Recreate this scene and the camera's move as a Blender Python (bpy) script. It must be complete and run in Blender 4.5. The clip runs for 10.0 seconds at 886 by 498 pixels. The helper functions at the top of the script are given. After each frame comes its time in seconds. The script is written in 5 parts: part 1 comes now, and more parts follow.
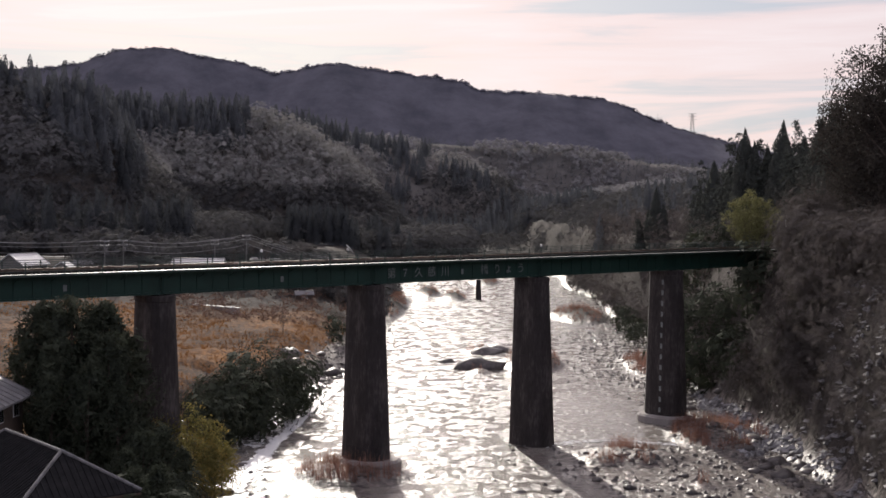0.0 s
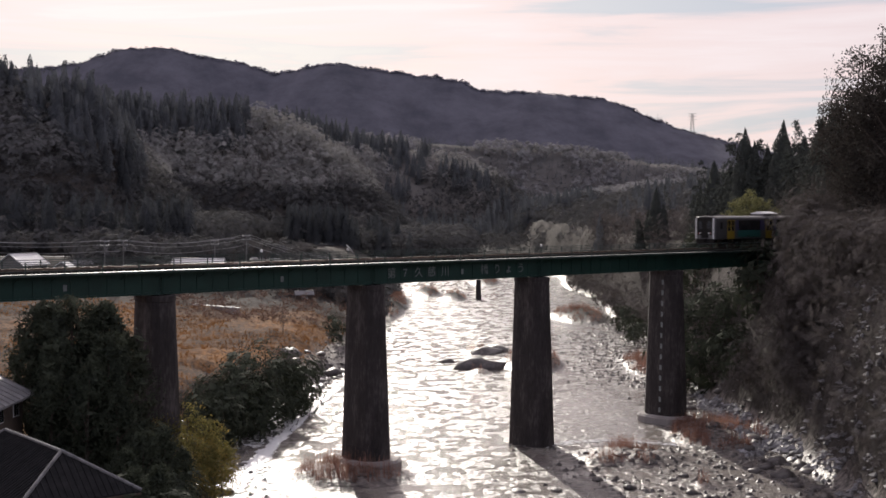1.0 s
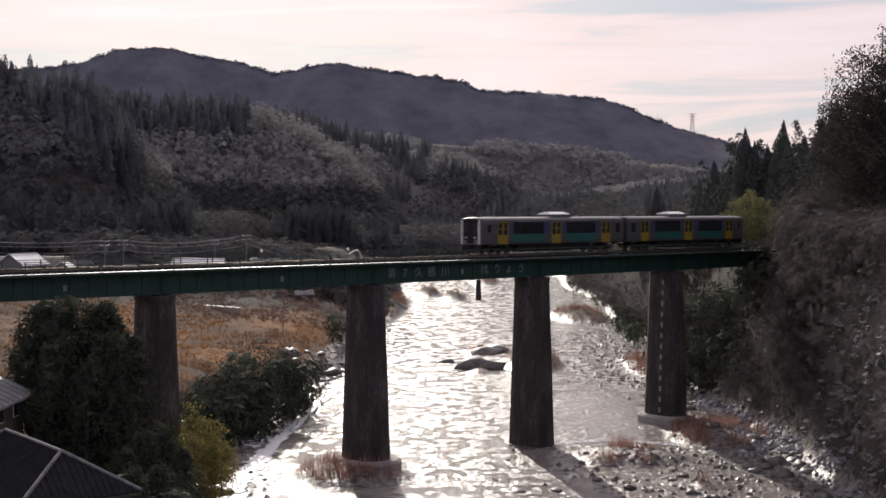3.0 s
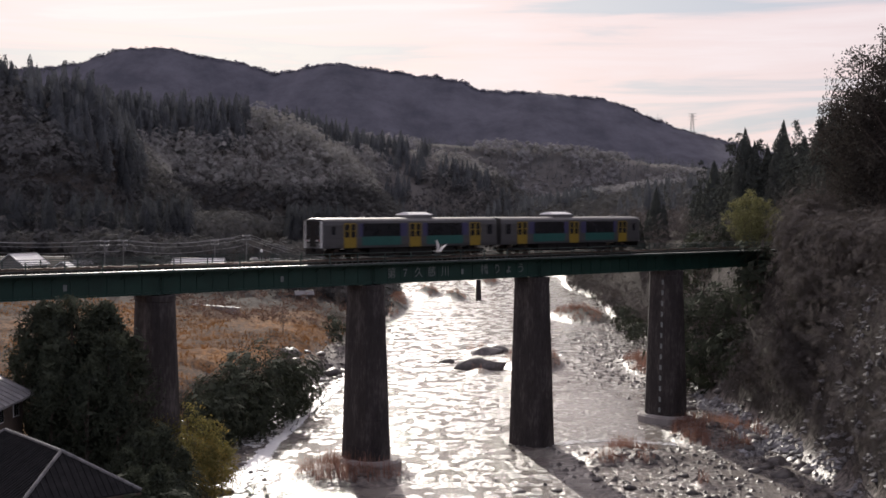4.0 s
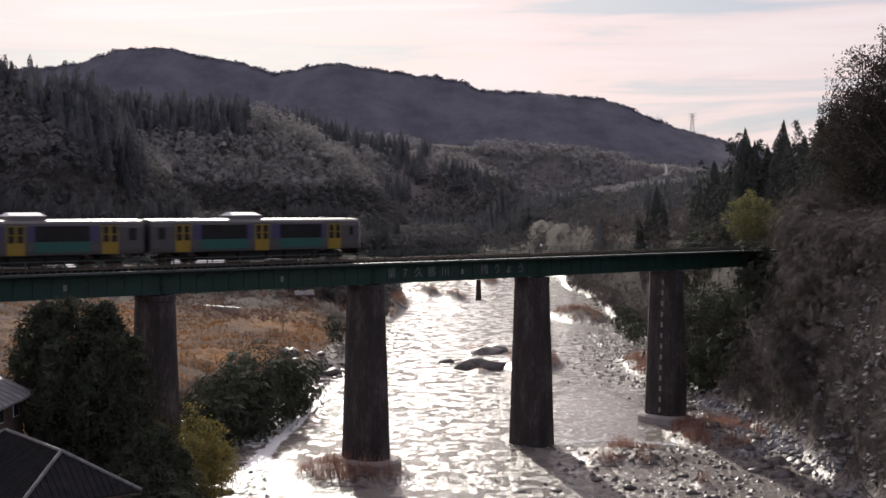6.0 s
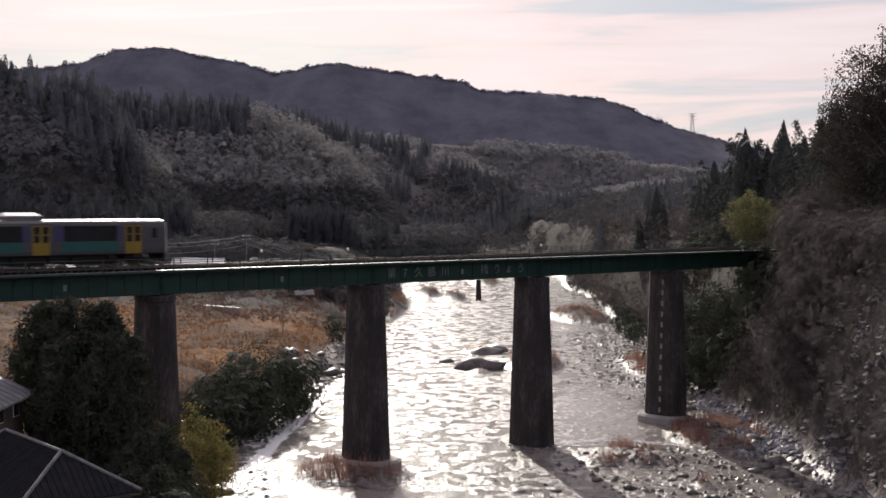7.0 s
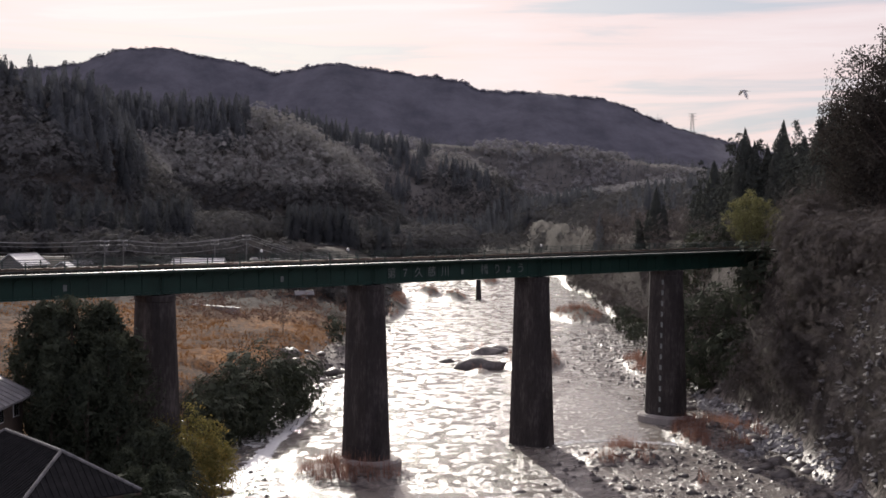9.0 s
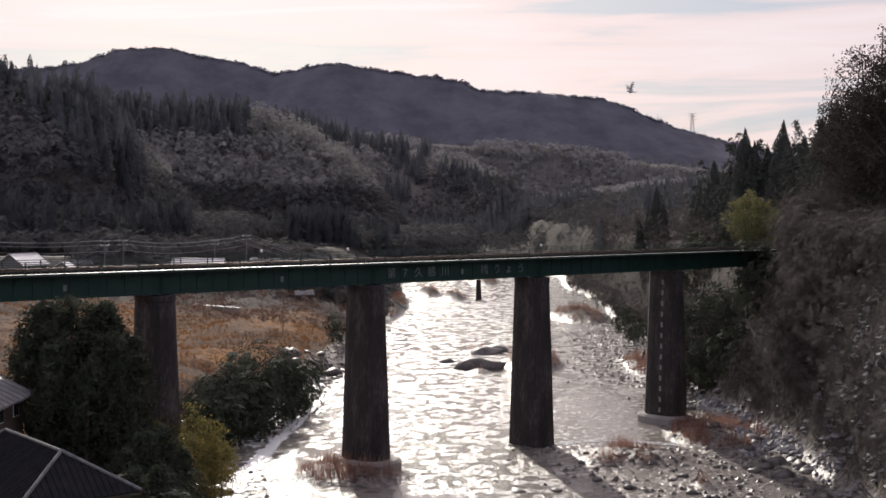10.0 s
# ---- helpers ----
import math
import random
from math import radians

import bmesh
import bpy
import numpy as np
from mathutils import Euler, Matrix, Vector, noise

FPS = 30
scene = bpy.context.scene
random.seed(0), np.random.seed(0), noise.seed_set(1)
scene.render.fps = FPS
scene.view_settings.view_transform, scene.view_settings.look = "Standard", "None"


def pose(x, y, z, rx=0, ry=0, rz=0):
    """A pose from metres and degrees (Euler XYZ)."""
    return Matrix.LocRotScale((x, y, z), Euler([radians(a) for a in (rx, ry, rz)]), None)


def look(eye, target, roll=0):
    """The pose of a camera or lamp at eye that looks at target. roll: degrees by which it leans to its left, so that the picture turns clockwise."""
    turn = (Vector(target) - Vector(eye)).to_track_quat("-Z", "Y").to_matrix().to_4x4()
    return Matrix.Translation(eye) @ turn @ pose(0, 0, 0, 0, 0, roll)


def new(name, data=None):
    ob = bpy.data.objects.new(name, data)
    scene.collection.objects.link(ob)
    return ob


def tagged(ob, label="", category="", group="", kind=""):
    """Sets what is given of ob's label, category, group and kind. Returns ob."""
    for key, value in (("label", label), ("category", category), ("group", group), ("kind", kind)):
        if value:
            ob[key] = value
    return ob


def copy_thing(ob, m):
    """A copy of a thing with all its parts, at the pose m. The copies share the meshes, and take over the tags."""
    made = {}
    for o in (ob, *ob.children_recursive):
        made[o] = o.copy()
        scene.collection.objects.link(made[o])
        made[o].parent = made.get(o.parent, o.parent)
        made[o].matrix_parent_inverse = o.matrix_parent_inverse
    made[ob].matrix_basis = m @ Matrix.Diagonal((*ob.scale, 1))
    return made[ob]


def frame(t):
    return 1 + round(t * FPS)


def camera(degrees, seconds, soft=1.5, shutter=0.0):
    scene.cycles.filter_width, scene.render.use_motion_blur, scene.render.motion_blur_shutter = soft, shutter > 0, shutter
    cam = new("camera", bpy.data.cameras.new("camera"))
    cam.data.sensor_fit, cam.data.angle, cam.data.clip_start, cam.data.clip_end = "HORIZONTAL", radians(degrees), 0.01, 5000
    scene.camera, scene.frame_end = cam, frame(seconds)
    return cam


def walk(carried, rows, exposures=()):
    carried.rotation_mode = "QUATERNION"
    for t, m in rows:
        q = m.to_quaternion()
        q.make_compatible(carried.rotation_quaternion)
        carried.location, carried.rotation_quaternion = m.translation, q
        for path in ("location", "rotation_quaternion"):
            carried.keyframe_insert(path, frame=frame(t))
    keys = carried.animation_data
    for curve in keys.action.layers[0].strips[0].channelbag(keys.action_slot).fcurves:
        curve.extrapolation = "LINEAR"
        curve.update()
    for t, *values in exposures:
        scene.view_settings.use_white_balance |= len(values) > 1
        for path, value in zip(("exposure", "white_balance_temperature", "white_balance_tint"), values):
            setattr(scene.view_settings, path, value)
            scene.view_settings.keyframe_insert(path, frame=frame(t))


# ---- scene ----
# ---------- camera: fixed on a tripod, 22.7 m over the river ----------
cam = camera(37.84, 10.0, 1.6, 0.5)
EYE_Z = 22.7
STAND = pose(0, 0, EYE_Z, 90 - 1.74, 0, 0)
walk(cam, [(0.0, STAND), (10.0, STAND)])

# ---------- world, sun, exposure ----------
SUN_AZ, SUN_EL = -10.0, 23.5
scene.view_settings.exposure = 0.0


def build_world():
    w = bpy.data.worlds.new("sky")
    scene.world = w
    w.use_nodes = True
    nt = w.node_tree
    nt.nodes.clear()
    out = nt.nodes.new("ShaderNodeOutputWorld")
    bg = nt.nodes.new("ShaderNodeBackground")
    sky = nt.nodes.new("ShaderNodeTexSky")
    sky.sky_type = "NISHITA"
    sky.sun_disc = False
    sky.sun_elevation = radians(SUN_EL)
    sky.sun_rotation = radians(SUN_AZ)
    sky.air_density, sky.dust_density, sky.ozone_density = 1.0, 1.5, 1.2
    co = nt.nodes.new("ShaderNodeTexCoord")
    mp = nt.nodes.new("ShaderNodeMapping")
    mp.inputs["Scale"].default_value = (2.2, 2.2, 26.0)
    mp.inputs["Rotation"].default_value = (0, radians(2.0), 0)
    nz = nt.nodes.new("ShaderNodeTexNoise")
    nz.inputs["Scale"].default_value = 1.5
    nz.inputs["Detail"].default_value = 6.0
    nz.inputs["Roughness"].default_value = 0.55
    nz.inputs["Distortion"].default_value = 0.4
    rp = nt.nodes.new("ShaderNodeValToRGB")
    rp.color_ramp.elements[0].position, rp.color_ramp.elements[0].color = 0.36, (0.72, 0.72, 0.72, 1)
    rp.color_ramp.elements[1].position, rp.color_ramp.elements[1].color = 0.60, (0.9, 0.9, 0.9, 1)
    mix = nt.nodes.new("ShaderNodeMixRGB")
    # thin high cloud, evenly lit: grey-blue to pinkish white streaks over the clear sky
    cl = nt.nodes.new("ShaderNodeValToRGB")
    e = cl.color_ramp.elements
    e[0].position, e[0].color = 0.39, (8.6, 9.2, 11.0, 1)
    e[1].position, e[1].color = 0.66, (15.2, 13.6, 13.9, 1)
    e.new(0.50).color = (14.2, 11.6, 12.0, 1)
    nt.links.new(co.outputs["Generated"], mp.inputs[0])
    nt.links.new(mp.outputs[0], nz.inputs[0])
    nt.links.new(nz.outputs[0], rp.inputs[0])
    nt.links.new(nz.outputs[0], cl.inputs[0])
    nt.links.new(rp.outputs[0], mix.inputs[0])
    nt.links.new(sky.outputs[0], mix.inputs[1])
    # thin cloud scatters forwards: it is brighter towards the sun, dimmer opposite
    dot = nt.nodes.new("ShaderNodeVectorMath")
    dot.operation = "DOT_PRODUCT"
    a, h = radians(SUN_AZ), radians(SUN_EL)
    dot.inputs[1].default_value = (math.sin(a) * math.cos(h), math.cos(a) * math.cos(h), math.sin(h))
    nt.links.new(co.outputs["Generated"], dot.inputs[0])
    fwd = nt.nodes.new("ShaderNodeMapRange")
    fwd.inputs["From Min"].default_value, fwd.inputs["From Max"].default_value = -1.0, 0.93
    nt.links.new(dot.outputs["Value"], fwd.inputs[0])
    tint = nt.nodes.new("ShaderNodeValToRGB")
    tint.color_ramp.elements[0].color = (0.50, 0.59, 0.77, 1)
    tint.color_ramp.elements[1].color = (1, 1, 1, 1)
    nt.links.new(fwd.outputs[0], tint.inputs[0])
    sc = nt.nodes.new("ShaderNodeVectorMath")
    sc.operation = "MULTIPLY"
    nt.links.new(cl.outputs[0], sc.inputs[0])
    nt.links.new(tint.outputs[0], sc.inputs[1])
    nt.links.new(sc.outputs[0], mix.inputs[2])
    nt.links.new(mix.outputs[0], bg.inputs[0])
    bg.inputs[1].default_value = 0.065
    nt.links.new(bg.outputs[0], out.inputs[0])


build_world()
sun_data = bpy.data.lights.new("sun", "SUN")
sun_data.energy, sun_data.angle, sun_data.color = 4.2, radians(0.5), (1.0, 0.93, 0.84)
sun = new("sun", sun_data)
_az, _el = radians(SUN_AZ), radians(SUN_EL)
SUN_DIR = Vector((math.sin(_az) * math.cos(_el), math.cos(_az) * math.cos(_el), math.sin(_el)))
sun.matrix_world = look(SUN_DIR * 300, (0, 0, 0))


# ---------- materials ----------
def mat(name, colors, scale=1.0, rough=0.85, metal=0.0, bump=0.3, fine=8.0, island=0.0, obj=0.0, spec=0.4, ramp=(0.35, 0.65), bumpdist=0.05, stretch=(1, 1, 1), trans=0.0, gaps=None):
    """Two-scale noise between colours, bump of both, optional variation by island or object."""
    m = bpy.data.materials.new(name)
    m.use_nodes = True
    nt = m.node_tree
    b = nt.nodes["Principled BSDF"]
    co = nt.nodes.new("ShaderNodeTexCoord")
    mp = nt.nodes.new("ShaderNodeMapping")
    mp.inputs["Scale"].default_value = stretch
    nt.links.new(co.outputs["Object"], mp.inputs[0])
    n1 = nt.nodes.new("ShaderNodeTexNoise")
    n1.inputs["Scale"].default_value = scale
    n1.inputs["Detail"].default_value = 5
    n2 = nt.nodes.new("ShaderNodeTexNoise")
    n2.inputs["Scale"].default_value = scale * fine
    n2.inputs["Detail"].default_value = 4
    for n in (n1, n2):
        nt.links.new(mp.outputs[0], n.inputs[0])
    av = nt.nodes.new("ShaderNodeMath")
    av.operation = "MULTIPLY_ADD"
    nt.links.new(n2.outputs[0], av.inputs[0])
    av.inputs[1].default_value = 0.4
    sc = nt.nodes.new("ShaderNodeMath")
    sc.operation = "MULTIPLY"
    sc.inputs[1].default_value = 0.6
    nt.links.new(n1.outputs[0], sc.inputs[0])
    nt.links.new(sc.outputs[0], av.inputs[2])
    rp = nt.nodes.new("ShaderNodeValToRGB")
    els = rp.color_ramp.elements
    while len(els) < len(colors):
        els.new(0.5)
    for i, c in enumerate(colors):
        els[i].position = ramp[0] + (ramp[1] - ramp[0]) * i / max(1, len(colors) - 1)
        els[i].color = (*c, 1)
    nt.links.new(av.outputs[0], rp.inputs[0])
    last = rp.outputs[0]
    if island or obj:
        if island:
            g = nt.nodes.new("ShaderNodeNewGeometry")
            src = g.outputs["Random Per Island"]
        else:
            g = nt.nodes.new("ShaderNodeObjectInfo")
            src = g.outputs["Random"]
        mr = nt.nodes.new("ShaderNodeMapRange")
        amt = island or obj
        mr.inputs["To Min"].default_value = 1 - amt
        mr.inputs["To Max"].default_value = 1 + amt
        nt.links.new(src, mr.inputs[0])
        hs = nt.nodes.new("ShaderNodeHueSaturation")
        nt.links.new(mr.outputs[0], hs.inputs["Value"])
        nt.links.new(last, hs.inputs["Color"])
        last = hs.outputs[0]
    nt.links.new(last, b.inputs["Base Color"])
    b.inputs["Metallic"].default_value = metal
    b.inputs["Specular IOR Level"].default_value = spec
    rr = nt.nodes.new("ShaderNodeMapRange")
    rr.inputs["To Min"].default_value = max(0.02, rough - 0.12)
    rr.inputs["To Max"].default_value = min(1.0, rough + 0.12)
    nt.links.new(av.outputs[0], rr.inputs[0])
    nt.links.new(rr.outputs[0], b.inputs["Roughness"])
    if bump:
        bp = nt.nodes.new("ShaderNodeBump")
        bp.inputs["Strength"].default_value = bump
        bp.inputs["Distance"].default_value = bumpdist
        nt.links.new(av.outputs[0], bp.inputs["Height"])
        nt.links.new(bp.outputs[0], b.inputs["Normal"])
    if trans:
        tr = nt.nodes.new("ShaderNodeBsdfTranslucent")
        nt.links.new(last, tr.inputs[0])
        mx = nt.nodes.new("ShaderNodeMixShader")
        mx.inputs[0].default_value = trans
        o = nt.nodes["Material Output"]
        nt.links.new(b.outputs[0], mx.inputs[1])
        nt.links.new(tr.outputs[0], mx.inputs[2])
        nt.links.new(mx.outputs[0], o.inputs[0])
    if gaps:
        # fine openings between twigs and sprays: size, and the share that is open
        o = nt.nodes["Material Output"]
        shade = o.inputs[0].links[0].from_socket
        gn = nt.nodes.new("ShaderNodeTexNoise")
        gn.inputs["Scale"].default_value, gn.inputs["Detail"].default_value, gn.inputs["Roughness"].default_value = gaps[0], 2, 0.6
        nt.links.new(co.outputs["Object"], gn.inputs[0])
        cmp = nt.nodes.new("ShaderNodeMath")
        cmp.operation = "GREATER_THAN"
        cmp.inputs[1].default_value = gaps[1]
        nt.links.new(gn.outputs[0], cmp.inputs[0])
        clear = nt.nodes.new("ShaderNodeBsdfTransparent")
        gm = nt.nodes.new("ShaderNodeMixShader")
        nt.links.new(cmp.outputs[0], gm.inputs[0])
        nt.links.new(clear.outputs[0], gm.inputs[1])
        nt.links.new(shade, gm.inputs[2])
        nt.links.new(gm.outputs[0], o.inputs[0])
    return m


def ground_material():
    """Soil, dry orange grass, forest litter and wet gravel, by height over the river and large patches."""
    m = bpy.data.materials.new("ground")
    m.use_nodes = True
    nt = m.node_tree
    b = nt.nodes["Principled BSDF"]
    b.inputs["Specular IOR Level"].default_value = 0.1
    g = nt.nodes.new("ShaderNodeNewGeometry")
    sp = nt.nodes.new("ShaderNodeSeparateXYZ")
    nt.links.new(g.outputs["Position"], sp.inputs[0])
    n1 = nt.nodes.new("ShaderNodeTexNoise")
    n1.inputs["Scale"].default_value = 0.06
    n1.inputs["Detail"].default_value = 6
    n2 = nt.nodes.new("ShaderNodeTexNoise")
    n2.inputs["Scale"].default_value = 1.6
    n2.inputs["Detail"].default_value = 6
    for n in (n1, n2):
        nt.links.new(g.outputs["Position"], n.inputs[0])
    field = nt.nodes.new("ShaderNodeValToRGB")
    e = field.color_ramp.elements
    e[0].position, e[0].color = 0.38, (0.055, 0.042, 0.035, 1)
    e[1].position, e[1].color = 0.62, (0.26, 0.125, 0.045, 1)
    e.new(0.5).color = (0.12, 0.065, 0.035, 1)
    gravel = nt.nodes.new("ShaderNodeValToRGB")
    e = gravel.color_ramp.elements
    e[0].position, e[0].color = 0.35, (0.04, 0.036, 0.034, 1)
    e[1].position, e[1].color = 0.68, (0.26, 0.225, 0.205, 1)
    litter = nt.nodes.new("ShaderNodeValToRGB")
    e = litter.color_ramp.elements
    e[0].position, e[0].color = 0.35, (0.035, 0.03, 0.025, 1)
    e[1].position, e[1].color = 0.7, (0.10, 0.09, 0.085, 1)
    ad = nt.nodes.new("ShaderNodeMath")
    ad.operation = "ADD"
    mu = nt.nodes.new("ShaderNodeMath")
    mu.operation = "MULTIPLY"
    mu.inputs[1].default_value = 0.5
    nt.links.new(n1.outputs[0], ad.inputs[0])
    nt.links.new(n2.outputs[0], ad.inputs[1])
    nt.links.new(ad.outputs[0], mu.inputs[0])
    nt.links.new(mu.outputs[0], field.inputs[0])
    nt.links.new(n2.outputs[0], gravel.inputs[0])
    nt.links.new(mu.outputs[0], litter.inputs[0])

    def band(lo, hi, axis):
        r = nt.nodes.new("ShaderNodeMapRange")
        r.interpolation_type = "SMOOTHSTEP"
        r.inputs["From Min"].default_value = lo
        r.inputs["From Max"].default_value = hi
        nt.links.new(sp.outputs[axis], r.inputs[0])
        return r.outputs[0]

    mx0 = nt.nodes.new("ShaderNodeMixRGB")
    nt.links.new(band(20.0, 26.0, 0), mx0.inputs[0])
    nt.links.new(field.outputs[0], mx0.inputs[1])
    nt.links.new(litter.outputs[0], mx0.inputs[2])
    mx1 = nt.nodes.new("ShaderNodeMixRGB")
    nt.links.new(band(1.2, 2.6, 2), mx1.inputs[0])
    nt.links.new(gravel.outputs[0], mx1.inputs[1])
    nt.links.new(mx0.outputs[0], mx1.inputs[2])
    mx2 = nt.nodes.new("ShaderNodeMixRGB")
    nt.links.new(band(5.2, 8.2, 2), mx2.inputs[0])
    nt.links.new(mx1.outputs[0], mx2.inputs[1])
    nt.links.new(litter.outputs[0], mx2.inputs[2])
    mx3 = nt.nodes.new("ShaderNodeMixRGB")
    nt.links.new(band(32.5, 36.5, 0), mx3.inputs[0])
    nt.links.new(mx2.outputs[0], mx3.inputs[1])
    nt.links.new(litter.outputs[0], mx3.inputs[2])
    mx4 = nt.nodes.new("ShaderNodeMixRGB")
    nt.links.new(band(205.0, 252.0, 1), mx4.inputs[0])
    nt.links.new(mx3.outputs[0], mx4.inputs[1])
    nt.links.new(litter.outputs[0], mx4.inputs[2])
    # the distant hillside is painted a bluish grey for haze, like its leafless woods
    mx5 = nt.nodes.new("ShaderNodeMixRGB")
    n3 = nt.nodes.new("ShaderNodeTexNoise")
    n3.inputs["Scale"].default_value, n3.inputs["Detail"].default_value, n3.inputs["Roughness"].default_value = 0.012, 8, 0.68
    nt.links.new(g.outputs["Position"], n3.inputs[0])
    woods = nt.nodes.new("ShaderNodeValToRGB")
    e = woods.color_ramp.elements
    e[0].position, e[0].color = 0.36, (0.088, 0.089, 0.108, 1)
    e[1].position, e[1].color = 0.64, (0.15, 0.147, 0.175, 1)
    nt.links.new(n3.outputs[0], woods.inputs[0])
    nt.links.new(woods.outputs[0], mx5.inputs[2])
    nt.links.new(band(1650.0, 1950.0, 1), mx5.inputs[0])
    # paler brown-grey of the middle hills, with haze in the colour too
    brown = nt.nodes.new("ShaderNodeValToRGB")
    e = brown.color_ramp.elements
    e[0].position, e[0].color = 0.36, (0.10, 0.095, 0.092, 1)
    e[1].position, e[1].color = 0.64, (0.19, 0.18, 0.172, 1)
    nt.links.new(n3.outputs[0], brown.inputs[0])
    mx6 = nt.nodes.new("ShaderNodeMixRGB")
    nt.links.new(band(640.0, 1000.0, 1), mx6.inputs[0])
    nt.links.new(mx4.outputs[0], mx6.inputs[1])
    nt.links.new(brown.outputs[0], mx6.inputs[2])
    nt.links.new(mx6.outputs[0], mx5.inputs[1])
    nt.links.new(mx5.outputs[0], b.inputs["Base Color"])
    rr = nt.nodes.new("ShaderNodeMapRange")
    rr.inputs["From Min"].default_value, rr.inputs["From Max"].default_value = 0.2, 2.2
    rr.inputs["To Max"].default_value = 0.95
    nt.links.new(sp.outputs[2], rr.inputs[0])
    nt.links.new(rr.outputs[0], b.inputs["Roughness"])
    rr.inputs["To Min"].default_value = 0.34
    wet = nt.nodes.new("ShaderNodeMapRange")
    wet.inputs["From Min"].default_value, wet.inputs["From Max"].default_value = 0.35, 1.4
    wet.inputs["To Min"].default_value, wet.inputs["To Max"].default_value = 0.3, 0.08
    nt.links.new(sp.outputs[2], wet.inputs[0])
    nt.links.new(wet.outputs[0], b.inputs["Specular IOR Level"])
    bp = nt.nodes.new("ShaderNodeBump")
    bp.inputs["Strength"].default_value, bp.inputs["Distance"].default_value = 0.8, 0.35
    nt.links.new(n2.outputs[0], bp.inputs["Height"])
    nt.links.new(bp.outputs[0], b.inputs["Normal"])
    return m


def water_material():
    m = bpy.data.materials.new("river water")
    m.use_nodes = True
    nt = m.node_tree
    b = nt.nodes["Principled BSDF"]
    b.inputs["Base Color"].default_value = (0.25, 0.228, 0.203, 1)
    b.inputs["Roughness"].default_value = 0.13
    b.inputs["IOR"].default_value = 1.333
    b.inputs["Specular IOR Level"].default_value = 0.5
    g = nt.nodes.new("ShaderNodeNewGeometry")
    mp = nt.nodes.new("ShaderNodeMapping")
    mp.inputs["Scale"].default_value = (0.6, 1.0, 1)
    oc = nt.nodes.new("ShaderNodeTexCoord")
    nt.links.new(oc.outputs["Object"], mp.inputs[0])
    # ripples, with riffles where the patch noise is high and calm pools where it is low
    n1 = nt.nodes.new("ShaderNodeTexNoise")
    n1.inputs["Scale"].default_value, n1.inputs["Detail"].default_value, n1.inputs["Roughness"].default_value = 6.5, 4, 0.6
    n1.inputs["Distortion"].default_value = 0.8
    patch = nt.nodes.new("ShaderNodeTexNoise")
    patch.inputs["Scale"].default_value, patch.inputs["Detail"].default_value = 0.085, 4
    pr = nt.nodes.new("ShaderNodeMapRange")
    pr.inputs["From Min"].default_value, pr.inputs["From Max"].default_value = 0.40, 0.54
    pr.inputs["To Min"].default_value, pr.inputs["To Max"].default_value = 0.25, 1.0
    nt.links.new(mp.outputs[0], n1.inputs[0])
    nt.links.new(g.outputs["Position"], patch.inputs[0])
    nt.links.new(patch.outputs[0], pr.inputs[0])
    h = nt.nodes.new("ShaderNodeMath")
    h.operation = "MULTIPLY"
    nt.links.new(n1.outputs[0], h.inputs[0])
    nt.links.new(pr.outputs[0], h.inputs[1])
    # two still pools behind the gravel bars
    for cx, cy, sy, near, far in ((17.0, 141.0, 0.42, 6.5, 10.5), (-12.2, 122.0, 0.4, 2.8, 5.5)):
        fl = nt.nodes.new("ShaderNodeVectorMath")
        fl.operation = "MULTIPLY"
        fl.inputs[1].default_value = (1, sy, 0)
        nt.links.new(g.outputs["Position"], fl.inputs[0])
        ds = nt.nodes.new("ShaderNodeVectorMath")
        ds.operation = "DISTANCE"
        ds.inputs[1].default_value = (cx, cy * sy, 0)
        nt.links.new(fl.outputs[0], ds.inputs[0])
        st = nt.nodes.new("ShaderNodeMapRange")
        st.interpolation_type = "SMOOTHSTEP"
        st.inputs["From Min"].default_value, st.inputs["From Max"].default_value = near, far
        st.inputs["To Min"].default_value, st.inputs["To Max"].default_value = 0.12, 1.0
        nt.links.new(ds.outputs["Value"], st.inputs[0])
        h2 = nt.nodes.new("ShaderNodeMath")
        h2.operation = "MULTIPLY"
        nt.links.new(h.outputs[0], h2.inputs[0])
        nt.links.new(st.outputs[0], h2.inputs[1])
        h = h2
    bp = nt.nodes.new("ShaderNodeBump")
    bp.inputs["Strength"].default_value, bp.inputs["Distance"].default_value = 1.0, 0.105
    nt.links.new(h.outputs[0], bp.inputs["Height"])
    nt.links.new(bp.outputs[0], b.inputs["Normal"])
    return m


M_GROUND = ground_material()
M_WATER = water_material()
M_GREEN = mat("green bridge paint", [(0.008, 0.03, 0.022), (0.014, 0.05, 0.037)], 0.6, 0.5, 0, 0.15, 9)
M_STEEL = mat("galvanised steel", [(0.32, 0.32, 0.32), (0.5, 0.5, 0.48)], 3, 0.42, 0.8, 0.1)
M_RAIL = mat("worn rail steel", [(0.10, 0.075, 0.06), (0.2, 0.15, 0.12)], 3, 0.5, 0.6, 0.1)
M_SLEEPER = mat("tarred timber", [(0.02, 0.017, 0.014), (0.045, 0.037, 0.03)], 3, 0.85, 0, 0.3, obj=0.3)
M_CONCRETE = mat("weathered pier concrete", [(0.02, 0.017, 0.016), (0.042, 0.035, 0.034), (0.1, 0.087, 0.083)], 0.5, 0.9, 0, 0.5, 7, stretch=(1.6, 1.6, 0.45))
M_SLEEVE = mat("pale concrete", [(0.24, 0.22, 0.21), (0.36, 0.33, 0.31)], 1.2, 0.85, 0, 0.4)
